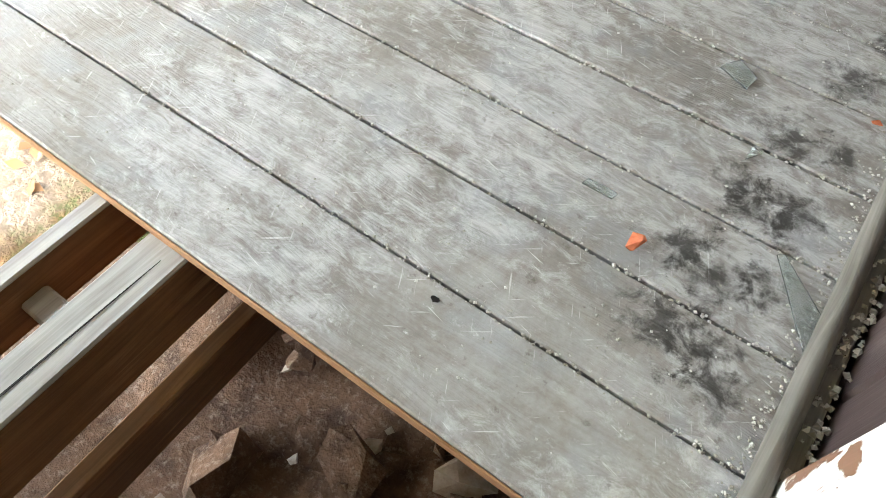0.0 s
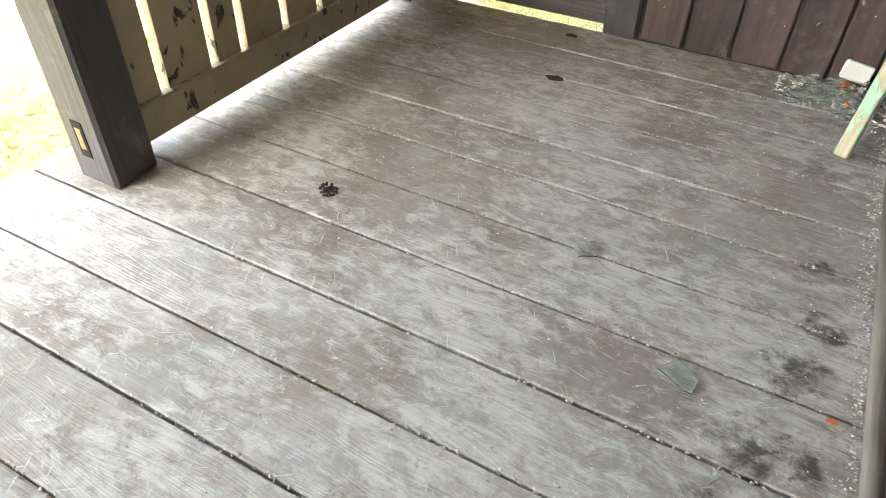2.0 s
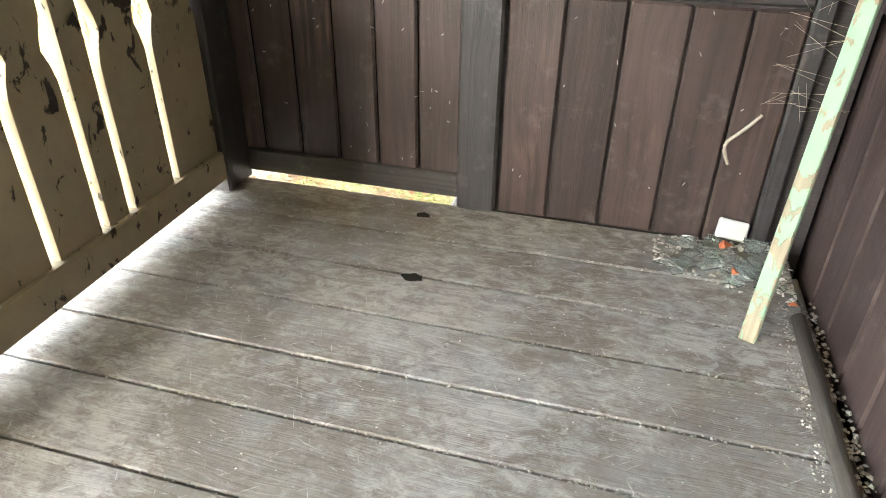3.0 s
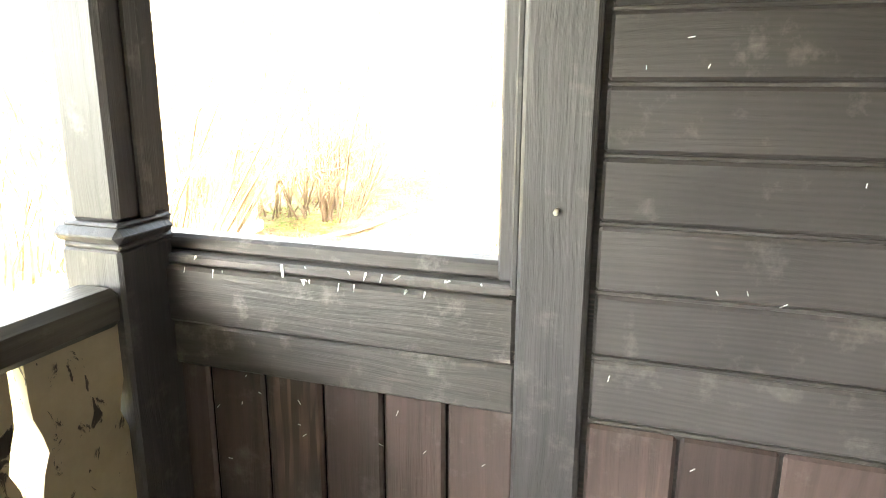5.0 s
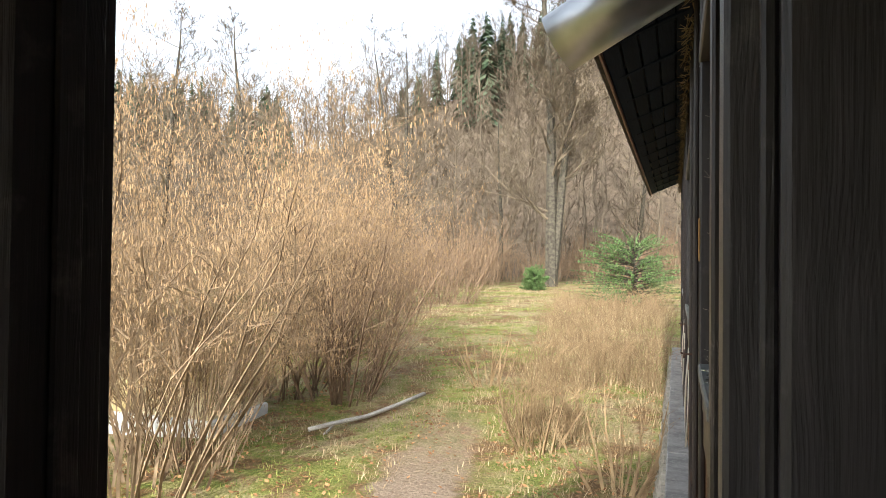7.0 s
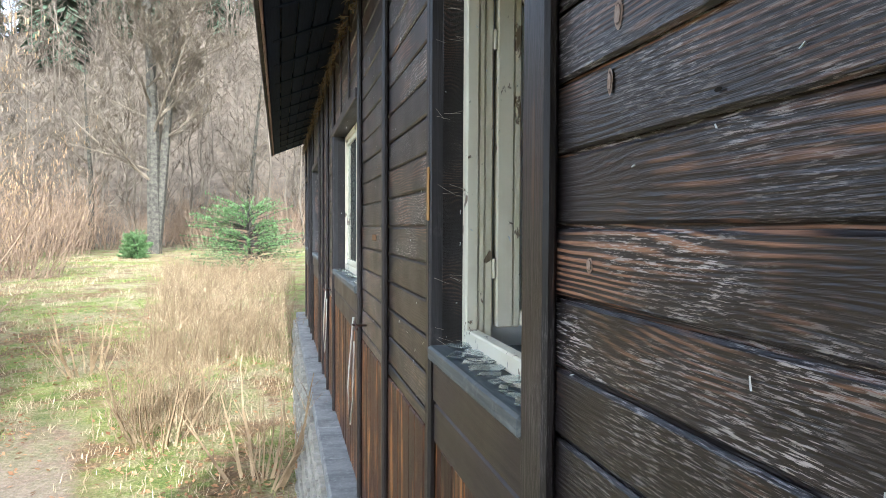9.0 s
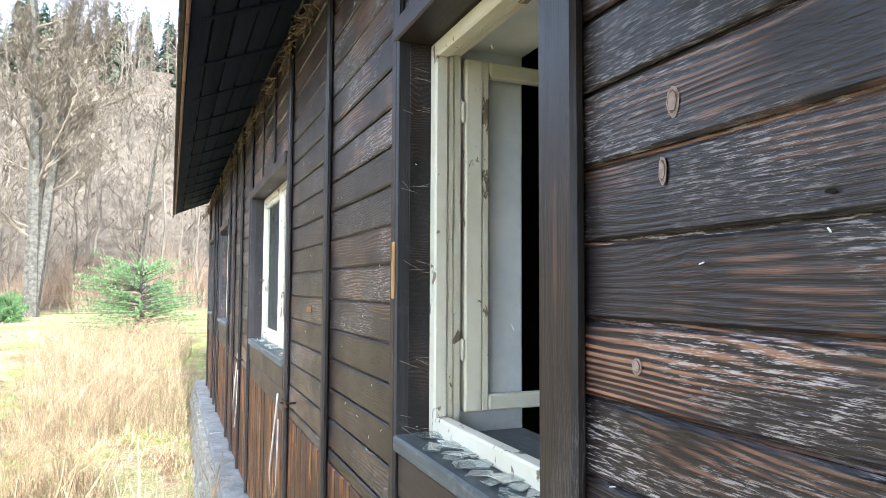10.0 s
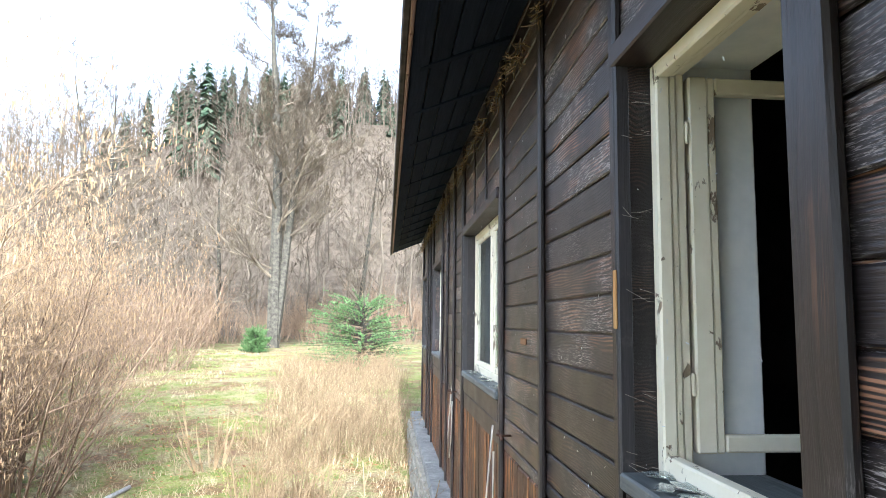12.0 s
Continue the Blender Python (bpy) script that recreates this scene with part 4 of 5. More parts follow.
def build_roof():
    # profile from the outer eave up to the ridge, flared near the eave
    prof = [(EAVE_X, EAVE_Z), (-1.35, 3.12), (-0.98, 3.30), (0.5, 4.35), (3.6, 6.9), (8.2, 3.0)]
    thick = 0.07
    y0, y1 = 0.12, HOUSE_END + 0.45
    bm = bmesh.new()
    lo = [[bm.verts.new((x, y, z)) for x, z in prof] for y in (y0, y1)]
    hi = [[bm.verts.new((x, y, z + thick)) for x, z in prof] for y in (y0, y1)]
    for i in range(len(prof) - 1):
        bm.faces.new((lo[0][i], lo[0][i + 1], lo[1][i + 1], lo[1][i]))
        bm.faces.new((hi[0][i], hi[1][i], hi[1][i + 1], hi[0][i + 1]))
        for k in (0, 1):
            bm.faces.new((lo[k][i], hi[k][i], hi[k][i + 1], lo[k][i + 1]))
    bm.faces.new((lo[0][0], lo[1][0], hi[1][0], hi[0][0]))
    bm.faces.new((lo[0][-1], hi[0][-1], hi[1][-1], lo[1][-1]))
    part("covering", bm, M_ROOF, roof)
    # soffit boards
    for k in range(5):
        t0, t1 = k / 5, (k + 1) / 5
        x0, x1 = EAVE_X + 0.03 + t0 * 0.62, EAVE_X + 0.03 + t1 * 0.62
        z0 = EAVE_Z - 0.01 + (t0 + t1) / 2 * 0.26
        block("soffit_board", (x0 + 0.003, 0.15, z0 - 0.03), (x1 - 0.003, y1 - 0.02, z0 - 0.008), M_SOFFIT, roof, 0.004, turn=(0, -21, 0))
    y = 0.6
    while y < y1:
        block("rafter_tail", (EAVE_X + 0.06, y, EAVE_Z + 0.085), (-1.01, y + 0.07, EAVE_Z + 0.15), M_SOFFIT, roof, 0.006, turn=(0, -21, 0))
        y += 0.85
    block("fascia", (EAVE_X - 0.022, 0.14, EAVE_Z - 0.06), (EAVE_X + 0.012, y1, EAVE_Z + 0.075), M_ROOF, roof, 0.006)
    rng = random.Random(1)
    y = 0.14
    while y < y1:
        block("fascia_strip", (EAVE_X + 0.014, y + 0.004, EAVE_Z - 0.065), (EAVE_X + 0.036, min(y + 0.55, y1) - 0.004, EAVE_Z - 0.025 + rng.uniform(-0.004, 0.004)), M_FASCIA, roof, 0.005)
        y += 0.55
    # house body that carries the roof, closed to the far side
    block("gable_wall", (1.7, 0.14, -1.6), (7.6, HOUSE_END, 3.2), M_SIDE_Y, roof, 0.01)
    # unseen roof over the veranda; low outer eave added to block sky light
    bm = bmesh.new()
    vp = [(-3.4, 2.4), (-2.5, 3.4), (-0.98, 4.9), (3.6, 8.9), (3.6, 8.8), (-0.98, 4.8), (-2.5, 3.3), (-3.4, 2.3)]
    a = [bm.verts.new((x, -6.2, z)) for x, z in vp]
    b = [bm.verts.new((x, 0.3, z)) for x, z in vp]
    for i in range(8):
        j = (i + 1) % 8
        bm.faces.new((a[i], a[j], b[j], b[i]))
    bm.faces.new(a[::-1])
    bm.faces.new(b)
    part("veranda_covering", bm, M_ROOF, roof)


build_roof()

# ---- trees, shrubs and grass ----
RINGS = {k: [(math.cos(2 * math.pi * i / k), math.sin(2 * math.pi * i / k)) for i in range(k)] for k in (3, 4, 5, 7)}
FACES = {3: lambda n: [(n, n + 1, n + 4, n + 3), (n + 1, n + 2, n + 5, n + 4), (n + 2, n, n + 3, n + 5)]}
for _k in (4, 5, 7):
    FACES[_k] = lambda n, k=_k: [(n + i, n + (i + 1) % k, n + k + (i + 1) % k, n + k + i) for i in range(k)]


class Sticks:
    """Collects tapered rods and leaf blades, and makes one mesh of them."""
    def __init__(self):
        self.v, self.f, self.thin, self.least, self.bare = [], [], 99, 0.006, 0

    def rod(self, a, b, ra, rb, sides=3):
        ax, ay, az = a[0], a[1], a[2]
        bx, by, bz = b[0], b[1], b[2]
        dx, dy, dz = bx - ax, by - ay, bz - az
        ux, uy, uz = dy * 0.47 - dz * 0.83, dz * 0.31 - dx * 0.47, dx * 0.83 - dy * 0.31
        k = 1 / (math.sqrt(ux * ux + uy * uy + uz * uz) + 1e-9)
        ux, uy, uz = ux * k, uy * k, uz * k
        wx, wy, wz = dy * uz - dz * uy, dz * ux - dx * uz, dx * uy - dy * ux
        k = 1 / (math.sqrt(wx * wx + wy * wy + wz * wz) + 1e-9)
        wx, wy, wz = wx * k, wy * k, wz * k
        n = len(self.v)
        ring = RINGS[sides]
        for c, t in ring:
            c, t = c * ra, t * ra
            self.v.append((ax + ux * c + wx * t, ay + uy * c + wy * t, az + uz * c + wz * t))
        for c, t in ring:
            c, t = c * rb, t * rb
            self.v.append((bx + ux * c + wx * t, by + uy * c + wy * t, bz + uz * c + wz * t))
        self.f += FACES[sides](n)

    def ribbon(self, a, b, ra, rb):
        """A hair-thin far twig."""
        dx, dy = b[0] - a[0], b[1] - a[1]
        k = 1 / (math.sqrt(dx * dx + dy * dy) + 1e-6)
        ux, uy = -dy * k, dx * k
        n = len(self.v)
        self.v += [(a[0] - ux * ra, a[1] - uy * ra, a[2]), (a[0] + ux * ra, a[1] + uy * ra, a[2]), (b[0] + ux * rb, b[1] + uy * rb, b[2]), (b[0] - ux * rb, b[1] - uy * rb, b[2])]
        self.f.append((n, n + 1, n + 2, n + 3))

    def blade(self, a, b, width, side):
        n = len(self.v)
        sx, sy = side[0] * width, side[1] * width
        self.v += [(a[0] - sx, a[1] - sy, a[2]), (a[0] + sx, a[1] + sy, a[2]), (b[0], b[1], b[2])]
        self.f.append((n, n + 1, n + 2))

    def card(self, p, u, w):
        n = len(self.v)
        p, u, w = Vector(p), Vector(u), Vector(w)
        self.v += [tuple(p - u), tuple(p + w * 0.6), tuple(p + u), tuple(p - w * 0.6)]
        self.f.append((n, n + 1, n + 2, n + 3))

    def grow(self, rng, start, way, length, radius, depth, spec, tips=None):
        """A limb of several bends, with side shoots."""
        segs, kids, ratio, lift, wander, spread = spec[depth]
        p, d = Vector(start), Vector(way).normalized()
        step = length / segs
        for i in range(segs):
            d = (d + Vector((rng.gauss(0, wander), rng.gauss(0, wander), rng.gauss(0, wander) + lift))).normalized()
            q = p + d * step
            r0 = radius * (1 - 0.85 * i / segs)
            r1 = radius * (1 - 0.85 * (i + 1) / segs)
            if depth >= self.thin:
                self.ribbon(p, q, max(r0, self.least), max(r1, self.least * 0.8))
            else:
                self.rod(p, q, r0, r1, 5 if depth == 0 and radius > 0.05 else 3)
            if depth + 1 < len(spec) and (i > self.bare or depth > 0):
                count = int(kids) + (1 if rng.random() < kids - int(kids) else 0)
                for _ in range(count):
                    a = rng.uniform(0, 2 * math.pi)
                    side = Vector((math.cos(a), math.sin(a), rng.uniform(-0.2, 0.4)))
                    kd = (d * (1 - spread) + side * spread).normalized()
                    at = p.lerp(q, rng.random())
                    self.grow(rng, at, kd, length * ratio * rng.uniform(0.6, 1.1) * (1 - 0.5 * i / segs), max(r1 * 0.55, 0.0022), depth + 1, spec, tips)
            elif tips is not None:
                tips.append(q.copy())
            p = q

    def mesh(self, name, material, parent=None):
        return raw(name, self.v, self.f, material, parent)


def hazel(rng, at, height, spread, stems, label, catkins=True, material=None, spec=None, lean=0.8, bare=0):
    """A many-stemmed shrub with thin twigs and hanging catkins."""
    th = holder("hazel_shrub", label, "shrub", at=at)
    s, tips = Sticks(), []
    s.bare = bare
    spec = spec or [(8, 2.8, 0.36, 0.03, 0.14, 0.5), (5, 2.2, 0.5, 0.03, 0.24, 0.6), (3, 0, 0, -0.02, 0.3, 0.6)]
    for k in range(stems):
        a = rng.uniform(0, 2 * math.pi)
        out = spread * math.sqrt(rng.random())
        base = (math.cos(a) * 0.25 * out, math.sin(a) * 0.25 * out, -0.15)
        s.grow(rng, base, (math.cos(a) * out * lean, math.sin(a) * out * lean, height), height * rng.uniform(0.75, 1.15), rng.uniform(0.012, 0.03), 0, spec, tips)
    tagged(s.mesh("crown", material or M_HAZEL, th), kind="stuff")
    if catkins:
        c = Sticks()
        for p in tips:
            if rng.random() < 0.7:
                q = p + Vector((rng.gauss(0, 0.06), rng.gauss(0, 0.06), rng.gauss(0, 0.04)))
                c.rod(q, q + Vector((rng.gauss(0, 0.008), rng.gauss(0, 0.008), -rng.uniform(0.03, 0.055))), 0.0055, 0.004)
        tagged(c.mesh("catkin_mass", M_CATKIN, th), kind="stuff")
    return th


def place(x, y, sink=0.0):
    return (x, y, lay(x, y) - sink)


rng = random.Random(21)
big = hazel(rng, place(-6.9, 5.2), 5.0, 3.2, 34, "large bare hazel shrub hung with brown catkins", bare=2)
behind = copy_thing(big, pose(*place(-9.6, 5.6), 0, 0, 130))
tagged(behind, "bare hazel shrub with catkins behind the first one")
behind = copy_thing(big, pose(*place(-8.2, 10.6), 0, 0, 250))
tagged(behind, "bare hazel shrub with catkins beside the reddish one")
for x, y, turn, size in ((-6.75, 6.3, 40, 0.55), (-7.6, 6.7, 160, 0.6), (-8.6, 6.6, 290, 0.62)):
    small = copy_thing(big, pose(*place(x, y), 0, 0, turn) @ Matrix.Scale(size, 4))
    tagged(small, "young bare hazel shrub before the yellow cottage")
red = hazel(rng, place(-7.0, 10.4), 3.9, 2.4, 46, "dense rounded reddish shrub at the slope's edge", True, M_TWIG,
            [(7, 2.6, 0.34, 0.035, 0.10, 0.45), (4, 1.8, 0.5, 0.03, 0.18, 0.5), (2, 0, 0, 0, 0.22, 0.55)], 0.8)
copy_thing(red, pose(*place(-9.2, 13.6), 0, 0, 80))
copy_thing(red, pose(*place(-10.5, 17.5), 0, 0, 200))
thin = hazel(rng, place(-2.95, 8.6), 1.25, 0.9, 16, "thin bare shoots growing beside the path", False, M_CANE,
             [(5, 1.2, 0.4, 0.02, 0.08, 0.4), (3, 0.6, 0.5, 0.02, 0.12, 0.5), (2, 0, 0, 0, 0.1, 0.5)])
copy_thing(thin, pose(*place(-4.6, 12.0), 0, 0, 70))
copy_thing(thin, pose(*place(-1.75, 7.2), 0, 0, 160))


def bare_tree(rng, at, height, radius, label, lean=(0, 0), fork=0.0, material=None, dense=1.0):
    """A tall leafless tree: trunk, limbs and fine twigs."""
    th = holder("bare_tree", label, "tree", at=at)
    trunk, limbs = Sticks(), Sticks()
    limbs.thin, limbs.least = 2, 0.009
    spec = [(5, 2.0 * dense, 0.5, 0.06, 0.12, 0.45), (4, 1.8 * dense, 0.55, 0.05, 0.18, 0.5), (3, 1.1 * dense, 0.55, 0.03, 0.22, 0.5), (2, 0, 0, 0.0, 0.2, 0.5)]
    for stem in range(2 if fork else 1):
        p = Vector((0, 0, -0.3))
        d = Vector((lean[0] + (fork if stem else 0), lean[1], 1)).normalized()
        n = 12
        h = height * (0.88 if stem else 1.0)
        r = radius * (0.75 if stem else 1.0)
        for i in range(n):
            d = (d + Vector((rng.gauss(0, 0.03), rng.gauss(0, 0.03), 0.06))).normalized()
            q = p + d * h / n
            r0, r1 = r * (1 - i / n) ** 0.8 + 0.01, r * (1 - (i + 1) / n) ** 0.8 + 0.01
            trunk.rod(p, q, r0, r1, 7)
            if i >= 2:
                for _ in range(3 if i < 10 else 4):
                    a = rng.uniform(0, 2 * math.pi)
                    limbs.grow(rng, p.lerp(q, rng.random()), (math.cos(a), math.sin(a), rng.uniform(0.15, 0.9)), h * (0.30 - 0.017 * i) * rng.uniform(0.7, 1.2), r1 * 0.24 + 0.012, 0, spec)
            p = q
    trunk.mesh("trunk", M_BARK, th)
    tagged(limbs.mesh("crown", material or M_BARKTWIG, th), kind="stuff")
    return th


bare_tree(random.Random(31), place(-7.8, 37.0), 22.5, 0.38, "tall forked beech standing leafless in the sun", fork=0.12, dense=1.6)
tree_b = bare_tree(random.Random(32), place(-14.6, 31.6), 13.5, 0.2, "slender bare tree with pale trunk", lean=(0.05, 0))
copy_thing(tree_b, pose(*place(-15.4, 33.0), 0, 0, 100))
tree_c = bare_tree(random.Random(33), place(-17.0, 22.4), 11.5, 0.17, "bare tree with upright limbs against the sky", dense=0.9)
copy_thing(tree_c, pose(*place(-20.5, 20.5), 0, 0, 140))
copy_thing(tree_c, pose(*place(-12.0, 42.0), 0, 0, 60))
copy_thing(tree_b, pose(*place(-3.5, 47.0), 0, 0, 210))
copy_thing(tree_b, pose(*place(-18.5, 40.0), 0, 0, 310))


def pine(rng, at, height, spread, label):
    th = holder("young_pine", label, "tree", at=at)
    s, n = Sticks(), Sticks()
    s.rod((0, 0, -0.2), (0.1, 0, height * 0.9), 0.05, 0.015, 5)
    for i in range(260):
        z = height * rng.uniform(0.08, 0.95)
        a = rng.uniform(0, 2 * math.pi)
        length = spread * (1.05 - 0.55 * (z / height) ** 3) * rng.uniform(0.5, 1.15)
        tip = Vector((math.cos(a) * length, math.sin(a) * length, z + rng.uniform(-0.1, 0.35)))
        s.rod((0.05, 0, z * 0.9), tip, 0.014, 0.004)
        for k in range(64):
            c = Vector((0.05, 0, z * 0.9)).lerp(tip, rng.uniform(0.35, 1.0))
            d = Vector((rng.gauss(0, 1), rng.gauss(0, 1), rng.gauss(0.4, 0.7))).normalized() * rng.uniform(0.07, 0.14)
            side = d.orthogonal().normalized()
            n.blade(c, c + d, 0.019, (side.x, side.y))
    s.mesh("trunk", M_BARK, th)
    tagged(n.mesh("crown", M_PINE, th), kind="stuff")
    return th


pine(random.Random(41), place(-2.6, 24.0, 0.1), 2.7, 2.1, "bushy young green pine among dry grass")
pine(random.Random(42), place(-7.9, 33.0, 0.1), 1.2, 0.7, "small young green pine at the foot of the slope")


# the wooded hill behind: bare trees, conifers and brush
def far_woods():
    rng = random.Random(51)
    def simple(seed, height):
        r, s = random.Random(seed), Sticks()
        s.thin, s.least = 1, 0.02
        spec = [(4, 1.8, 0.5, 0.06, 0.14, 0.45), (3, 1.3, 0.5, 0.03, 0.2, 0.5), (2, 0, 0, 0, 0.2, 0.5)]
        p = Vector((0, 0, -0.5))
        for i in range(7):
            q = p + Vector((r.gauss(0, 0.15), r.gauss(0, 0.15), height / 7))
            s.rod(p, q, 0.13 * (1 - i / 8), 0.13 * (1 - (i + 1) / 8), 4)
            if i > 0:
                for _ in range(3):
                    a = r.uniform(0, 6.283)
                    s.grow(r, p.lerp(q, r.random()), (math.cos(a), math.sin(a), 0.75), height * 0.25 * r.uniform(0.6, 1.2), 0.04, 0, spec)
            p = q
        return np.array(s.v), s.f
    def spruce(seed, height):
        r, s = random.Random(seed), Sticks()
        for i in range(420):
            z = height * (0.05 + 0.95 * r.random() ** 0.9)
            a = r.uniform(0, 6.283)
            length = (height - z) ** 0.8 * 0.42 * r.uniform(0.35, 1.15) + 0.25
            b = Vector((math.cos(a) * length, math.sin(a) * length, z - length * 0.6))
            w = Vector((-math.sin(a), math.cos(a), 0)) * (0.10 + 0.14 * length)
            n = len(s.v)
            s.v += [(0, 0, z), tuple(b * 0.6 + Vector((0, 0, z * 0.4)) + w), tuple(b), tuple(b * 0.6 + Vector((0, 0, z * 0.4)) - w)]
            s.f += [(n, n + 1, n + 2), (n, n + 2, n + 3)]
        return np.array(s.v), s.f
    def brush(seed):
        r, s = random.Random(seed), Sticks()
        s.thin = 1
        for _ in range(22):
            a, o = r.uniform(0, 6.283), r.random()
            s.grow(r, (math.cos(a) * o, math.sin(a) * o, -0.2), (math.cos(a) * 0.4, math.sin(a) * 0.4, 1), r.uniform(1.4, 3.2), 0.022, 0,
                   [(4, 1.8, 0.45, 0.03, 0.12, 0.4), (3, 1.0, 0.5, 0.02, 0.15, 0.4), (2, 0, 0, 0, 0.15, 0.5)])
        return np.array(s.v), s.f

    def gather(name, kinds, spots, material, label, category):
        vs, fs, base = [], [], 0
        for x, y, size in spots:
            v, f = kinds[rng.randrange(len(kinds))]
            a = rng.uniform(0, 6.283)
            turn = np.array([[math.cos(a), -math.sin(a), 0], [math.sin(a), math.cos(a), 0], [0, 0, 1]])
            vs.append(v @ turn.T * size + np.array((x, y, lay(x, y))))
            fs += [tuple(i + base for i in q) for q in f]
            base += len(v)
        ob = raw(name, np.concatenate(vs), fs, material)
        tagged(ob, label, category, kind="stuff")

    def spots(count, d0, d1, az0, az1, s0, s1, tilt=1.0):
        out = []
        for _ in range(count):
            d = d0 + (d1 - d0) * rng.random() ** tilt
            az = radians(rng.uniform(az0, az1))
            out.append((-math.sin(az) * d, math.cos(az) * d, rng.uniform(s0, s1)))
        return out
    gather("far_bare_wood", [simple(60 + k, 14) for k in range(4)], spots(190, 46, 80, -5, 56, 0.55, 1.0) + spots(430, 80, 140, -5, 56, 0.6, 1.05), M_WOODS, "grey brown leafless wood covering the hillside", "wood")
    gather("far_conifers", [spruce(70 + k, 15) for k in range(3)], [s for s in spots(260, 96, 142, -4, 56, 0.4, 0.85, 0.6) if noise.noise((s[0] * 0.03, s[1] * 0.03, 2)) > -0.05] +
           [(-27, 92, 1.1), (-31, 98, 1.0)], M_CONIFER, "dark green conifers along the hill's crest", "wood")
    gather("brush", [brush(80 + k) for k in range(3)], spots(95, 24, 56, 17, 50, 0.8, 1.5) + spots(55, 38, 60, -2, 18, 0.7, 1.3), M_TWIG, "brown leafless brush at the foot of the hill", "brush")


far_woods()


def grasses():
    rng = random.Random(61)
    dry, green, leaves, cane, drift = Sticks(), Sticks(), Sticks(), Sticks(), Sticks()
    def tuft(s, x, y, count, h, w, spread, droop):
        z = lay(x, y)
        for _ in range(count):
            a, o = rng.uniform(0, 6.283), spread * rng.random()
            b = (x + math.cos(a) * o, y + math.sin(a) * o, z - 0.02)
            hh = h * rng.uniform(0.5, 1.2)
            lean = droop * hh
            c = rng.uniform(0, 6.283)
            s.blade(b, (b[0] + math.cos(c) * lean * rng.random(), b[1] + math.sin(c) * lean * rng.random(), b[2] + hh), w, (math.cos(c + 1.57), math.sin(c + 1.57)))
    # tall dry stand beside the house
    for _ in range(1500):
        y = 9.0 + 17 * rng.random() ** 1.2
        left = -3.3 - 0.12 * (y - 8)
        x = rng.uniform(left, -1.3)
        k = noise.noise((x * 0.7, y * 0.5, 4))
        if k < -0.1 + 0.35 * (1 - smooth_step(9.0, 10.5, y)):
            continue
        tuft(dry, x, y, 12, rng.uniform(0.15, 0.45), 0.0035 + 0.0002 * y, 0.22, 1.3)
        z = lay(x, y)
        for _ in range(3):
            hh, a = rng.uniform(0.4, 1.15), rng.uniform(0, 6.283)
            bx, by = x + rng.gauss(0, 0.2), y + rng.gauss(0, 0.2)
            mx, my = bx + math.cos(a) * hh * 0.15, by + math.sin(a) * hh * 0.15
            tx, ty = bx + math.cos(a) * hh * rng.uniform(0.3, 0.7), by + math.sin(a) * hh * rng.uniform(0.3, 0.7)
            cane.rod((bx, by, z - 0.05), (mx, my, z + hh * 0.6), 0.005, 0.004)
            cane.rod((mx, my, z + hh * 0.6), (tx, ty, z + hh * rng.uniform(0.75, 1.0)), 0.004, 0.002)
    # straw and turf on the slope
    for _ in range(5200):
        y = rng.uniform(-3, 34) if rng.random() < 0.7 else rng.uniform(2, 14)
        x = rng.uniform(-11, -1.3)
        if -0.45 < x - (-2.95 - 0.16 * y) < 0.45 and y < 9 or (x > -2.0 and y < 0.3):
            continue
        k = noise.noise((x * 0.45, y * 0.45, 7))
        if k > 0.08:
            tuft(green, x, y, 7, 0.075, 0.005 + 0.0003 * max(y, 0), 0.16, 0.9)
        else:
            tuft(dry, x, y, 7, 0.12, 0.005 + 0.0003 * max(y, 0), 0.2, 1.5)
    # fallen leaves
    for _ in range(11000):
        y = rng.uniform(-4, 17)
        x = rng.uniform(-9, -1.3)
        if x > -2.1 and y < 0.3 or noise.noise((x * 0.6, y * 0.6, 11)) < -0.05 and rng.random() < 0.8:
            continue
        a, t = rng.uniform(0, 6.283), rng.uniform(-0.5, 0.5)
        size = rng.uniform(0.022, 0.042)
        leaves.card((x, y, lay(x, y) + 0.018), (math.cos(a) * size, math.sin(a) * size, t * size), (-math.sin(a) * size, math.cos(a) * size, -t * size))
    for _ in range(1800):
        x, y = -2.2 - 0.75 * rng.random() ** 1.3, rng.uniform(-2.2, -0.45)
        a, t = rng.uniform(0, 6.283), rng.uniform(-0.6, 0.6)
        size = rng.uniform(0.022, 0.042)
        drift.card((x, y, lay(x, y) + 0.012 + 0.03 * rng.random()), (math.cos(a) * size, math.sin(a) * size, t * size), (-math.sin(a) * size, math.cos(a) * size, -t * size))
    tagged(drift.mesh("leaf_drift", M_DRIFT), "orange brown leaves drifted along the veranda", "leaves", kind="stuff")
    tagged(dry.mesh("dry_grass", M_DRY), "tall dry straw coloured grass on the slope", "grass", kind="stuff")
    tagged(green.mesh("green_grass", M_BLADE), "short green and yellow spring turf", "grass", kind="stuff")
    tagged(leaves.mesh("fallen_leaves", M_LEAF), "brown fallen leaves scattered on the turf", "leaves", kind="stuff")
    tagged(cane.mesh("dry_canes", M_CANE), "thin dry canes standing in the grass", "canes", kind="stuff")


grasses()

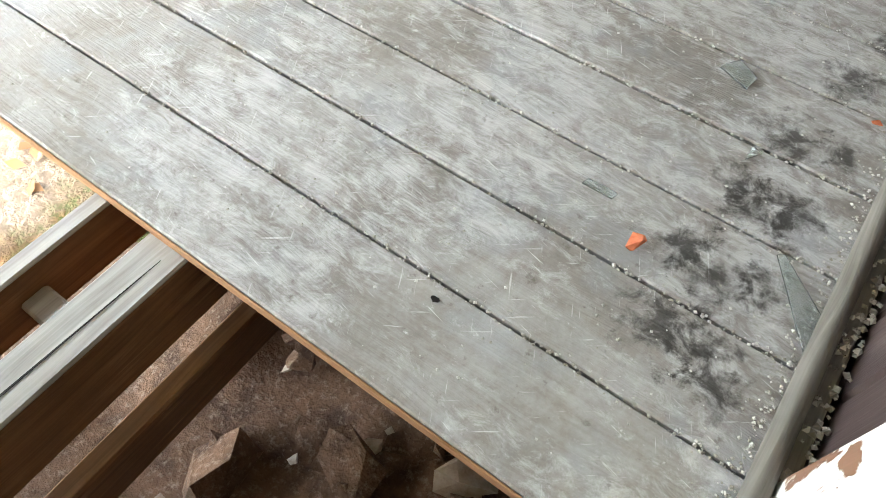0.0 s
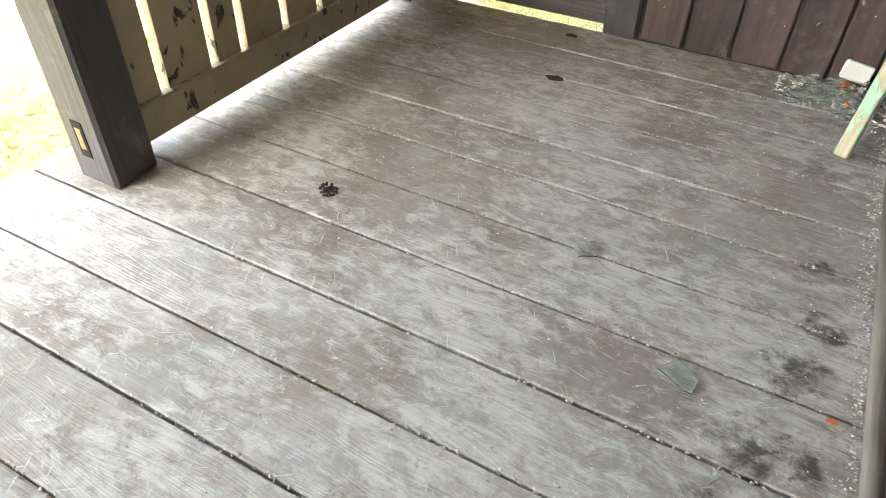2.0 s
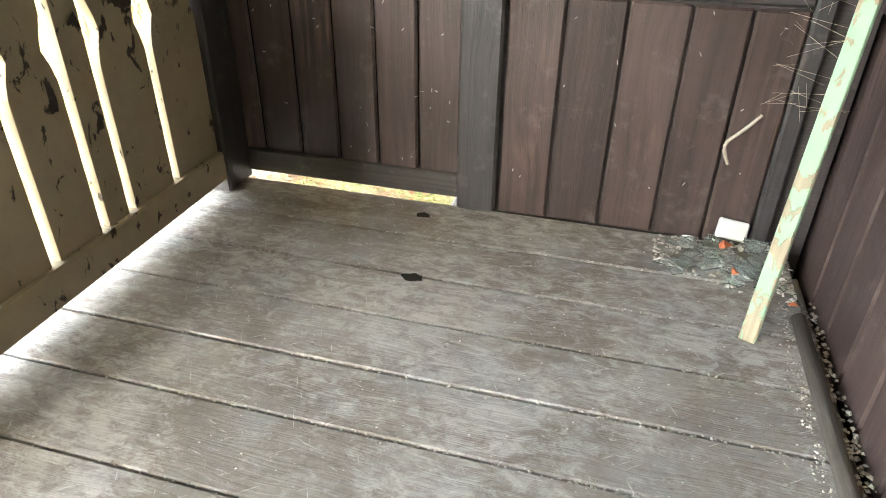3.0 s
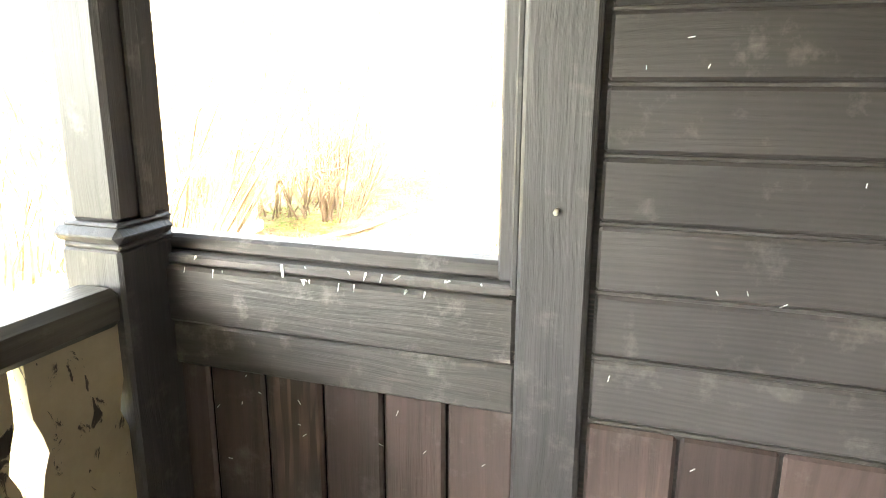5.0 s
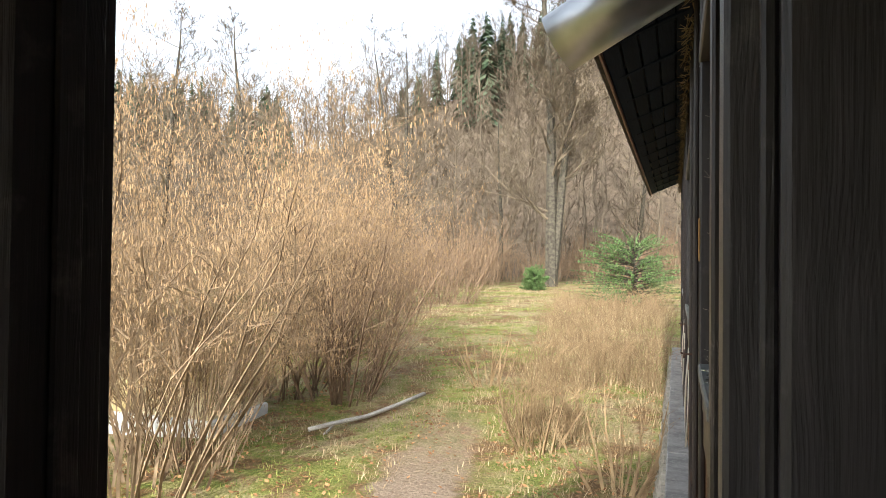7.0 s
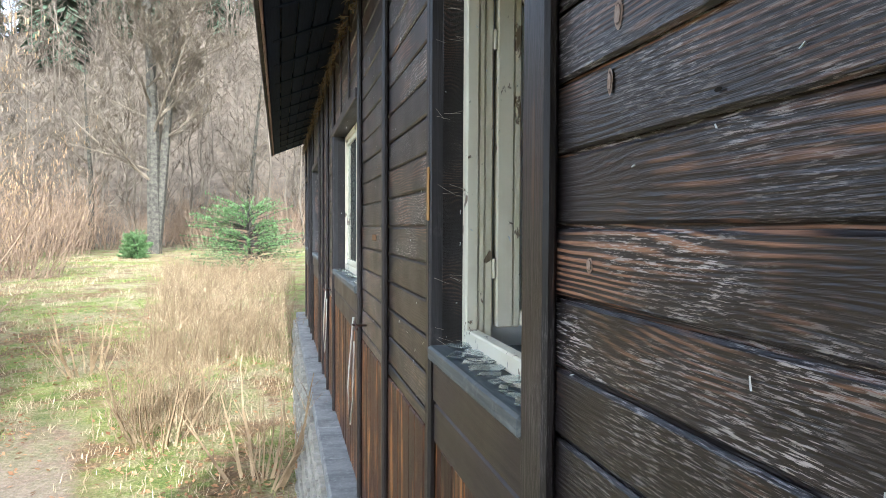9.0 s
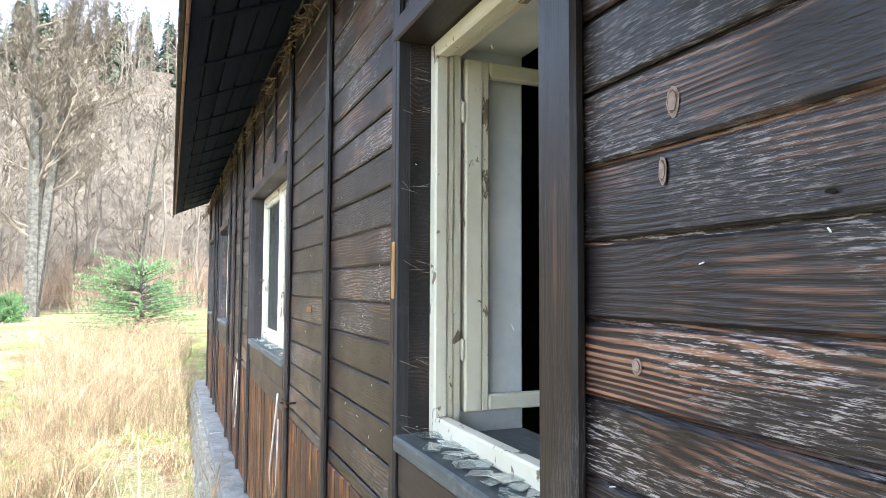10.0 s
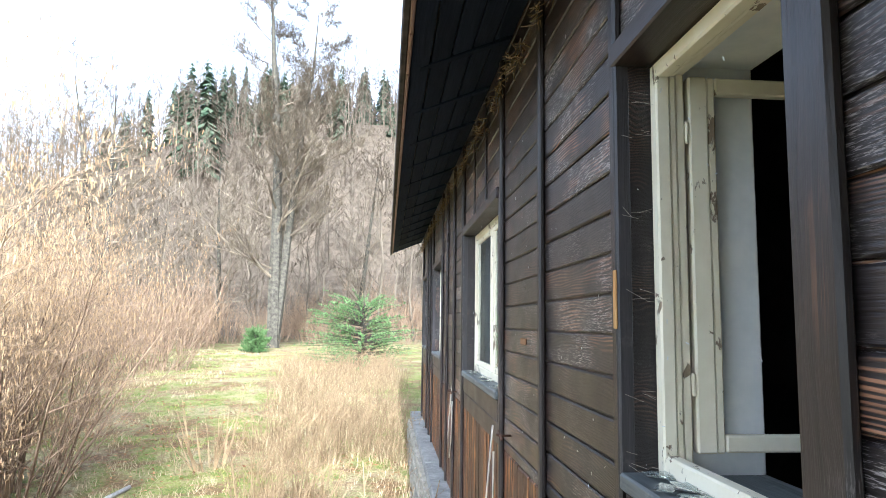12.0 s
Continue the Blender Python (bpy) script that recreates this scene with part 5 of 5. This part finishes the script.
fallen = holder("fallen_branch", "pale dead branch lying across the slope's edge", "branch")
pts = [(-6.35, 8.2), (-6.1, 8.5), (-5.85, 9.2), (-5.6, 9.9), (-5.35, 10.5)]
tube("limb", [(x, y, lay(x, y) + 0.10 + 0.05 * math.sin(i * 2.0)) for i, (x, y) in enumerate(pts)], 0.035, M_BEAM, fallen, 6)
tube("limb", [(-6.1, 8.5, lay(-6.1, 8.5) + 0.12), (-6.2, 8.35, lay(-6.2, 8.35) - 0.03)], 0.025, M_BEAM, fallen, 5)

def neighbour_house():
    """A yellow rendered cottage with a set-back upper storey, half hidden by the shrubs."""
    base = lay(-7.8, 7.8) - 0.5
    th = holder("yellow_cottage", "yellow rendered cottage with flaking plaster behind the hazel shrubs", "house", at=(-7.75, 7.7, 0))
    block("wall", (-7.5, 0, base), (0, 1.4, 0.3), M_FARWALL, th, 0.02)
    block("plinth", (-7.56, -0.06, base), (0.06, 1.46, base + 0.75), M_PLASTER, th, 0.02)
    block("lower_roof", (-7.8, -0.25, 0.302), (0.2, 1.65, 0.40), M_ROOF, th, 0.03)
    block("upper_wall", (-7.3, 0.2, 0.402), (-4.1, 1.2, 3.9), M_FARWALL, th, 0.02)
    block("roof", (-7.6, -0.1, 3.902), (-3.9, 1.5, 4.06), M_ROOF, th, 0.03)


neighbour_house()

# ---- things on the veranda ----
stick = holder("stick", "thin old batten with flaking mint green paint leaning in the corner", "stick")


def build_stick():
    a, b = Vector((-0.085, -0.53, 0.0)), Vector((0.085, -0.12, 1.62))
    d = (b - a)
    ob = new("batten", block_mesh(0.044, 0.03, d.length, 0.004, M_GREEN))
    ob.matrix_basis = Matrix.Translation((a + b) / 2) @ d.to_track_quat("Z", "Y").to_matrix().to_4x4()
    ob.parent = stick


build_stick()


def shard(points, at, turn, label, thick=0.004, tilt=0.0, material=None):
    """A flat splinter of window glass."""
    bm = bmesh.new()
    lo = [bm.verts.new((x, y, 0)) for x, y in points]
    hi = [bm.verts.new((x, y, thick)) for x, y in points]
    n = len(points)
    bm.faces.new(lo[::-1])
    bm.faces.new(hi)
    for i in range(n):
        bm.faces.new((lo[i], lo[(i + 1) % n], hi[(i + 1) % n], hi[i]))
    bmesh.ops.recalc_face_normals(bm, faces=bm.faces)
    ob = part("glass_shard", bm, material or M_SHARD)
    ob.matrix_basis = pose(*at, tilt, 0, turn)
    ob.visible_shadow = False
    return tagged(ob, label, "glass shard", "glass shards")


shard([(-0.02, -0.09), (0.045, -0.085), (0.01, 0.10), (-0.005, 0.10)], (0.0, -2.13, 0.002), 38, "long pointed shard of greenish window glass on boards")
shard([(-0.045, -0.02), (0.04, -0.025), (0.03, 0.02), (-0.03, 0.035)], (-0.305, -1.645, 0.002), -20, "broken piece of greenish glass lying on a board")
shard([(-0.03, -0.03), (0.02, -0.035), (0.03, 0.02), (-0.01, 0.03)], (-0.62, -1.35, 0.002), 35, "small clear splinter of glass on a grey board")
shard([(-0.035, -0.006), (0.03, -0.01), (0.035, 0.008), (-0.03, 0.010)], (-0.40, -2.115, 0.002), 4, "narrow sliver of pale glass on a grey board")
shard([(-0.02, -0.01), (0.02, -0.012), (0.015, 0.012)], (-0.20, -1.85, 0.002), 60, "tiny splinter of window glass near the stains")


def chip(at, size, seed, label):
    bm = bmesh.new()
    lump(bm, (0, 0, size * 0.3), size, random.Random(seed), 0.45)
    ob = part("brick_chip", bm, M_BRICK)
    ob.location = at
    return tagged(ob, label, "brick chip", "brick chips")


chip((-0.285, -2.19, 0.001), 0.028, 1, "orange chip of broken brick on boards")
chip((-0.015, -1.61, 0.001), 0.014, 2, "tiny orange chip of broken brick")
chip((-0.12, -0.10, 0.035), 0.03, 3, "orange brick fragment in the rubble corner")
chip((-0.10, -0.24, 0.03), 0.022, 4, "orange brick fragment beside broken glass")
chip((0.05, -0.36, 0.02), 0.02, 5, "small orange brick fragment near the moulding")


def seed_cone(at):
    bm = bmesh.new()
    r = random.Random(5)
    for i in range(26):
        a, t = i * 2.4, i / 26
        rad = 0.018 * math.sin(math.pi * (0.15 + 0.8 * t))
        lump(bm, (0.05 * (t - 0.5), rad * math.cos(a), 0.016 + rad * math.sin(a)), 0.008, r, 0.7)
    lump(bm, (0.0, 0.0, 0.016), 0.022, r, 0.8)
    ob = part("seed_cone", bm, M_CONE)
    ob.matrix_basis = pose(*at, 0, 0, 20)
    return tagged(ob, "small dark brown cone lying on the boards", "cone")


seed_cone((-1.325, -1.49, 0.0))


# a hole drawn as a flat black outline, its depth shade in colour
def hollow(at, size, seed, label):
    r = random.Random(seed)
    n = 12
    rim = [(math.cos(2 * math.pi * i / n) * size * r.uniform(0.7, 1.2), math.sin(2 * math.pi * i / n) * size * 0.65 * r.uniform(0.7, 1.2)) for i in range(n)]
    verts = [(x, y, 0.0022) for x, y in rim]
    ob = raw("knot_hole", verts, [tuple(range(n))], M_HOLLOW_SHADE)
    ob.location = at
    return tagged(ob, label, "hole", kind="structure")


hollow((-1.042, -0.499, 0.0), 0.035, 3, "dark splintered hole in a floor board")
hollow((-1.127, -0.111, 0.0), 0.03, 4, "dark splintered hole near the half wall")
hollow((-0.513, -2.5, 0.0), 0.009, 5, "small dark knot hole in a board")


def crumbs():
    """Grit in the joints, along the moulding and strewn over the boards."""
    r = random.Random(12)
    bm_v, bm_f = [], []

    def bit(x, y, z, s):
        n = len(bm_v)
        a = r.uniform(0, 6.283)
        c, d = math.cos(a) * s, math.sin(a) * s
        h = s * r.uniform(0.5, 1.1)
        bm_v.extend([(x + c, y + d, z), (x - d, y + c, z), (x - c * 0.9, y - d, z), (x + d, y - c * 0.8, z), (x, y, z + h)])
        bm_f.extend([(n, n + 1, n + 4), (n + 1, n + 2, n + 4), (n + 2, n + 3, n + 4), (n + 3, n, n + 4)])
    for y in SEAMS[1:-1]:
        for _ in range(240):
            x = -1.9 + 1.95 * r.random() ** 0.6
            bit(x, y + r.gauss(0, 0.006), -0.003, r.uniform(0.0015, 0.005))
    for _ in range(800):
        bit(0.038 - abs(r.gauss(0, 0.016)), r.uniform(-2.65, -0.3), 0.0, r.uniform(0.0012, 0.0048))
    for _ in range(500):
        bit(r.uniform(0.085, 0.122), r.uniform(-2.65, -0.3), 0.0, r.uniform(0.003, 0.010))
    for _ in range(900):
        bit(-1.85 + 1.87 * r.random() ** 0.7, r.uniform(-2.66, -0.03), 0.0, r.uniform(0.001, 0.0042))
    tagged(raw("floor_grit", bm_v, bm_f, M_PEBBLE), "pale grit and glass crumbs strewn over the boards", "grit", kind="stuff")


crumbs()


def debris_corner():
    r = random.Random(14)
    bm = bmesh.new()
    for _ in range(330):
        x = 0.07 - 0.40 * r.random() ** 1.5
        y = -0.02 - 0.36 * r.random() ** 1.3 * (1 - 0.5 * (0.07 - x) / 0.4)
        h = 0.05 * max(0.0, 1 - math.hypot((x - 0.03) / 0.35, (y + 0.08) / 0.33))
        lump(bm, (x, y, r.random() * h + 0.003), r.uniform(0.004, 0.016), r, 0.6)
    tagged(part("corner_debris", bm, M_GRIT), "heap of mortar crumbs and dust in the corner", "debris", kind="stuff")
    for k in range(34):
        x, y = 0.05 - 0.33 * r.random(), -0.04 - 0.28 * r.random()
        s = r.uniform(0.02, 0.06)
        h = 0.05 * max(0.0, 1 - math.hypot((x - 0.03) / 0.35, (y + 0.08) / 0.33))
        shard([(-s, -s * 0.4), (s * 0.7, -s * 0.6), (s, s * 0.3), (-s * 0.3, s * 0.6)], (x, y, 0.008 + h), r.uniform(0, 360), "broken window glass heaped in the dusty corner", 0.004, r.uniform(-25, 25))
    bm = bmesh.new()
    add_box(bm, (-0.05, -0.012, 0), (0.05, 0.012, 0.065))
    bmesh.ops.bevel(bm, geom=bm.edges, offset=0.006, segments=1, affect="EDGES")
    ob = part("tile_piece", bm, M_PLASTER)
    ob.matrix_basis = pose(-0.10, -0.05, 0.04, -25, 12, 10)
    tagged(ob, "grey broken tile leaning on the debris heap", "tile piece")


debris_corner()


def specks(name, count, box, size, material, label, category, seed):
    """Flecks stuck on an upright surface."""
    r = random.Random(seed)
    s = Sticks()
    (x0, y0, z0), (x1, y1, z1) = box
    for _ in range(count):
        p = Vector((r.uniform(x0, x1), r.uniform(y0, y1), r.uniform(z0, z1)))
        a = r.uniform(0, 6.283)
        l = size * r.uniform(0.5, 1.5)
        d = Vector((math.cos(a), 0, math.sin(a))) if x1 - x0 > y1 - y0 else Vector((0, math.cos(a), math.sin(a)))
        s.rod(p - d * l, p + d * l, size * 0.25, size * 0.2)
    tagged(s.mesh(name, material), label, category, kind="stuff")


specks("wall_flecks", 34, ((-0.87, -0.0075, 0.10), (-0.06, -0.0065, 1.7)), 0.005, M_PLASTER, "pale flecks of plaster stuck on the dark siding", "flecks", 3)
specks("panel_flecks", 26, ((-1.8, 0.0165, 0.14), (-1.06, 0.0175, 0.73)), 0.005, M_PLASTER, "pale flecks of plaster stuck on the half wall", "flecks", 5)
specks("wall_flecks_outside", 160, ((-1.0065, 0.15, 0.75), (-1.0045, 6.0, 2.9)), 0.006, M_PLASTER, "pale flecks on the weathered siding", "flecks", 4)

# nail head, bird lime on the sill, cobwebs
nail = tube("nail", [(-0.957, -0.021, 1.183), (-0.957, -0.036, 1.181)], 0.006, M_CABLE, None, 6)
tagged(nail, "bent pale nail in the middle post", "nail")
nail_b = tube("nail", [(-0.40, -0.004, 1.155), (-0.395, -0.02, 1.15)], 0.007, M_CABLE, None, 6)
tagged(nail_b, "pale nail in the horizontal siding", "nail")
lime = Sticks()
_r = random.Random(19)
for _ in range(20):
    x = _r.uniform(-1.82, -1.08)
    z = _r.choice((1.0225, 0.9965))
    lime.rod((x, -0.0065 if z > 1.01 else -0.0155, z), (x + _r.gauss(0, 0.006), -0.0065 if z > 1.01 else -0.0155, z - _r.uniform(0.004, 0.02)), _r.uniform(0.001, 0.004), 0.001)
lime.rod((-1.56, -0.0065, 1.022), (-1.557, -0.0065, 0.965), 0.004, 0.002)
tagged(lime.mesh("bird_lime", M_PLASTER), "white bird lime drips along the sill", "drips", kind="stuff")


def cobwebs():
    r = random.Random(23)
    s = Sticks()
    for _ in range(40):
        a = Vector((r.uniform(-0.14, 0.0), -0.03, r.uniform(0.45, 0.98)))
        b = a + Vector((r.uniform(-0.02, 0.16), r.uniform(-0.14, -0.02), r.uniform(-0.07, 0.09)))
        s.rod(a, b, 0.0006, 0.0004)
    tagged(s.mesh("cobweb", M_COBWEB), "dusty cobweb threads in the veranda corner", "cobweb", kind="stuff")


cobwebs()
strip = tube("paper_strip", [(-0.10 - 0.085 * math.sin(k * 0.26), -0.035 - 0.02 * math.sin(k * 0.3), 0.46 - 0.018 * k - 0.012 * math.sin(k * 0.7)) for k in range(10)], 0.006, M_CABLE, None, 5)
tagged(strip, "curled pale strip hanging from a cobweb", "strip")


# ---- things on the house wall ----
def vent_pipe():
    """A galvanised stub slanting out of the wall, open at its lower end."""
    th = holder("vent_pipe", "galvanised metal pipe stub slanting out of the wall", "pipe")
    bm = bmesh.new()
    a, b = Vector((-1.44, 1.16, 2.105)), Vector((-0.985, 1.085, 2.33))
    d = (b - a).normalized()
    side = d.cross(Vector((0, 0, 1))).normalized()
    up = side.cross(d)
    rows = []
    for rad in (0.085, 0.0815):
        rows.append([[bm.verts.new(p + side * math.cos(t) * rad + up * math.sin(t) * rad) for t in [2 * math.pi * k / 40 for k in range(40)]] for p in (a, a.lerp(b, 0.5), b)])
    for rings in rows:
        for u, v in zip(rings, rings[1:]):
            for k in range(40):
                bm.faces.new((u[k], u[(k + 1) % 40], v[(k + 1) % 40], v[k]))
    for k in range(40):
        bm.faces.new((rows[0][0][k], rows[0][0][(k + 1) % 40], rows[1][0][(k + 1) % 40], rows[1][0][k]))
    bmesh.ops.recalc_face_normals(bm, faces=bm.faces)
    part("pipe", bm, M_METAL, th, smooth=True)
    return th


vent_pipe()


def hook(y, z):
    th = holder("wall_hook", "rusty iron shutter hook on the siding", "hook")
    tube("shank", [(WALL_X, y, z), (WALL_X - 0.07, y, z), (WALL_X - 0.09, y - 0.02, z + 0.01)], 0.007, M_IRON, th)
    tube("bar", [(WALL_X - 0.07, y - 0.07, z - 0.012), (WALL_X - 0.07, y + 0.05, z + 0.018)], 0.008, M_IRON, th)


hook(4.12, 0.876)
hook(7.1, 0.82)
for y0, seed in ((4.62, 2), (7.35, 6)):
    cable = tube("hanging_cable", [(WALL_X - 0.03, y0, 0.86), (WALL_X - 0.05, y0 + 0.02, 0.6), (WALL_X - 0.055, y0 + 0.12, 0.35), (WALL_X - 0.05, y0 + 0.02, 0.12), (WALL_X - 0.04, y0 - 0.06, 0.30), (WALL_X - 0.03, y0 - 0.03, 0.7)], 0.007, M_CABLE)
    tagged(cable, "pale looped cable hanging down the wall", "cable")


def tufts():
    r = random.Random(33)
    s = Sticks()
    y = 1.2
    while y < HOUSE_END:
        for _ in range(26):
            p = Vector((WALL_X - 0.02 - r.random() * 0.05, y + r.gauss(0, 0.07), 3.05 - r.random() * 0.10 - 0.03))
            s.rod(p, p + Vector((r.gauss(-0.02, 0.025), r.gauss(0, 0.03), r.gauss(-0.02, 0.025))), 0.004, 0.002)
        y += r.uniform(0.2, 0.5)
    tagged(s.mesh("moss_tufts", M_NEST), "dry moss and nest tufts stuffed under the eaves", "tufts", kind="stuff")


tufts()


def splinter(y0, y1, z0, z1, label):
    ob = block("bare_splinter", (WALL_X - 0.037, y0, z0), (WALL_X - 0.030, y1, z1), wood("fresh_splinter" + label[:3], "z", (0.34, 0.18, 0.06), (0.55, 0.34, 0.14), None, 0, 0.7, 0.2), None, 0.004)
    tagged(ob, label, "splinter", kind="structure")


splinter(2.228, 2.253, 1.50, 1.68, "fresh yellow splintered spot on a batten")
ob = block("orange_scar", (WALL_X - 0.008, 3.69, 1.403), (WALL_X - 0.0035, 3.83, 1.436), M_EDGE, None, 0.004)
tagged(ob, "orange scar of bare wood in the siding", "scar", kind="structure")


def knot(y, z, w, h, label):
    """A pale worn knot, flush in its board, with a darker ring."""
    th = holder("wood_knot", label, "knot", "structure")
    for k, (scale, mat, out) in enumerate(((1.0, M_KNOT, 0.0052), (0.72, M_EDGE_DARK, 0.0060), (0.6, M_KNOT, 0.0068))):
        n = 18
        rr = random.Random(int(y * 1000) + k)
        verts = [(WALL_X - out, y + math.cos(2 * math.pi * i / n) * w * scale * rr.uniform(0.9, 1.1), z + math.sin(2 * math.pi * i / n) * h * scale * rr.uniform(0.9, 1.1)) for i in range(n)]
        raw("ring", verts, [tuple(range(n))], mat, th)


M_EDGE_DARK = plain_var("dark_knot_ring", (0.075, 0.05, 0.04), (0.16, 0.11, 0.08), 50.0, 0.6)
knot(1.001, 1.811, 0.014, 0.024, "pale oval knot in weathered siding")
knot(1.025, 1.712, 0.009, 0.022, "narrow pale knot in weathered siding")
knot(1.090, 1.414, 0.012, 0.014, "round pale knot in weathered siding")
# split hole as a black disc on the board, shade without depth
nh = raw("nail_hole", [(WALL_X - 0.0055, 0.751 + math.cos(a) * 0.008, 1.645 + math.sin(a) * 0.003) for a in [k * math.pi / 5 for k in range(10)]], [tuple(range(10))], M_HOLLOW_SHADE)
tagged(nh, "dark split hole in weathered siding", "hole", kind="structure")


def sill_glass(y0, y1, count, seed):
    r = random.Random(seed)
    for _ in range(count):
        s = r.uniform(0.02, 0.06)
        shard([(-s, -s * 0.5), (s * 0.8, -s * 0.6), (s, s * 0.4), (-s * 0.4, s * 0.6)], (WALL_X + r.uniform(-0.005, 0.085), r.uniform(y0 + 0.07, y1 - 0.07), SILL + 0.002 + r.random() * 0.01), r.uniform(0, 360),
              "broken pale blue glass lying on the window sill", 0.003, r.uniform(-6, 6))


sill_glass(*W1, 34, 5)
sill_glass(*W2, 26, 6)


def webs(y, zs, seed):
    r = random.Random(seed)
    s = Sticks()
    for z in zs:
        for _ in range(4):
            a = Vector((WALL_X + r.uniform(-0.02, 0.06), y - 0.006, z + r.gauss(0, 0.012)))
            s.rod(a, a + Vector((r.uniform(0.02, 0.06), -r.uniform(0.0, 0.03), r.gauss(-0.01, 0.012))), 0.0006, 0.0004)
    tagged(s.mesh("cobweb_threads", M_COBWEB), "white cobweb threads in the window casing", "cobweb", kind="stuff")


webs(W1[1], (1.12, 1.3, 1.6, 1.85, 2.1, 2.22), 3)
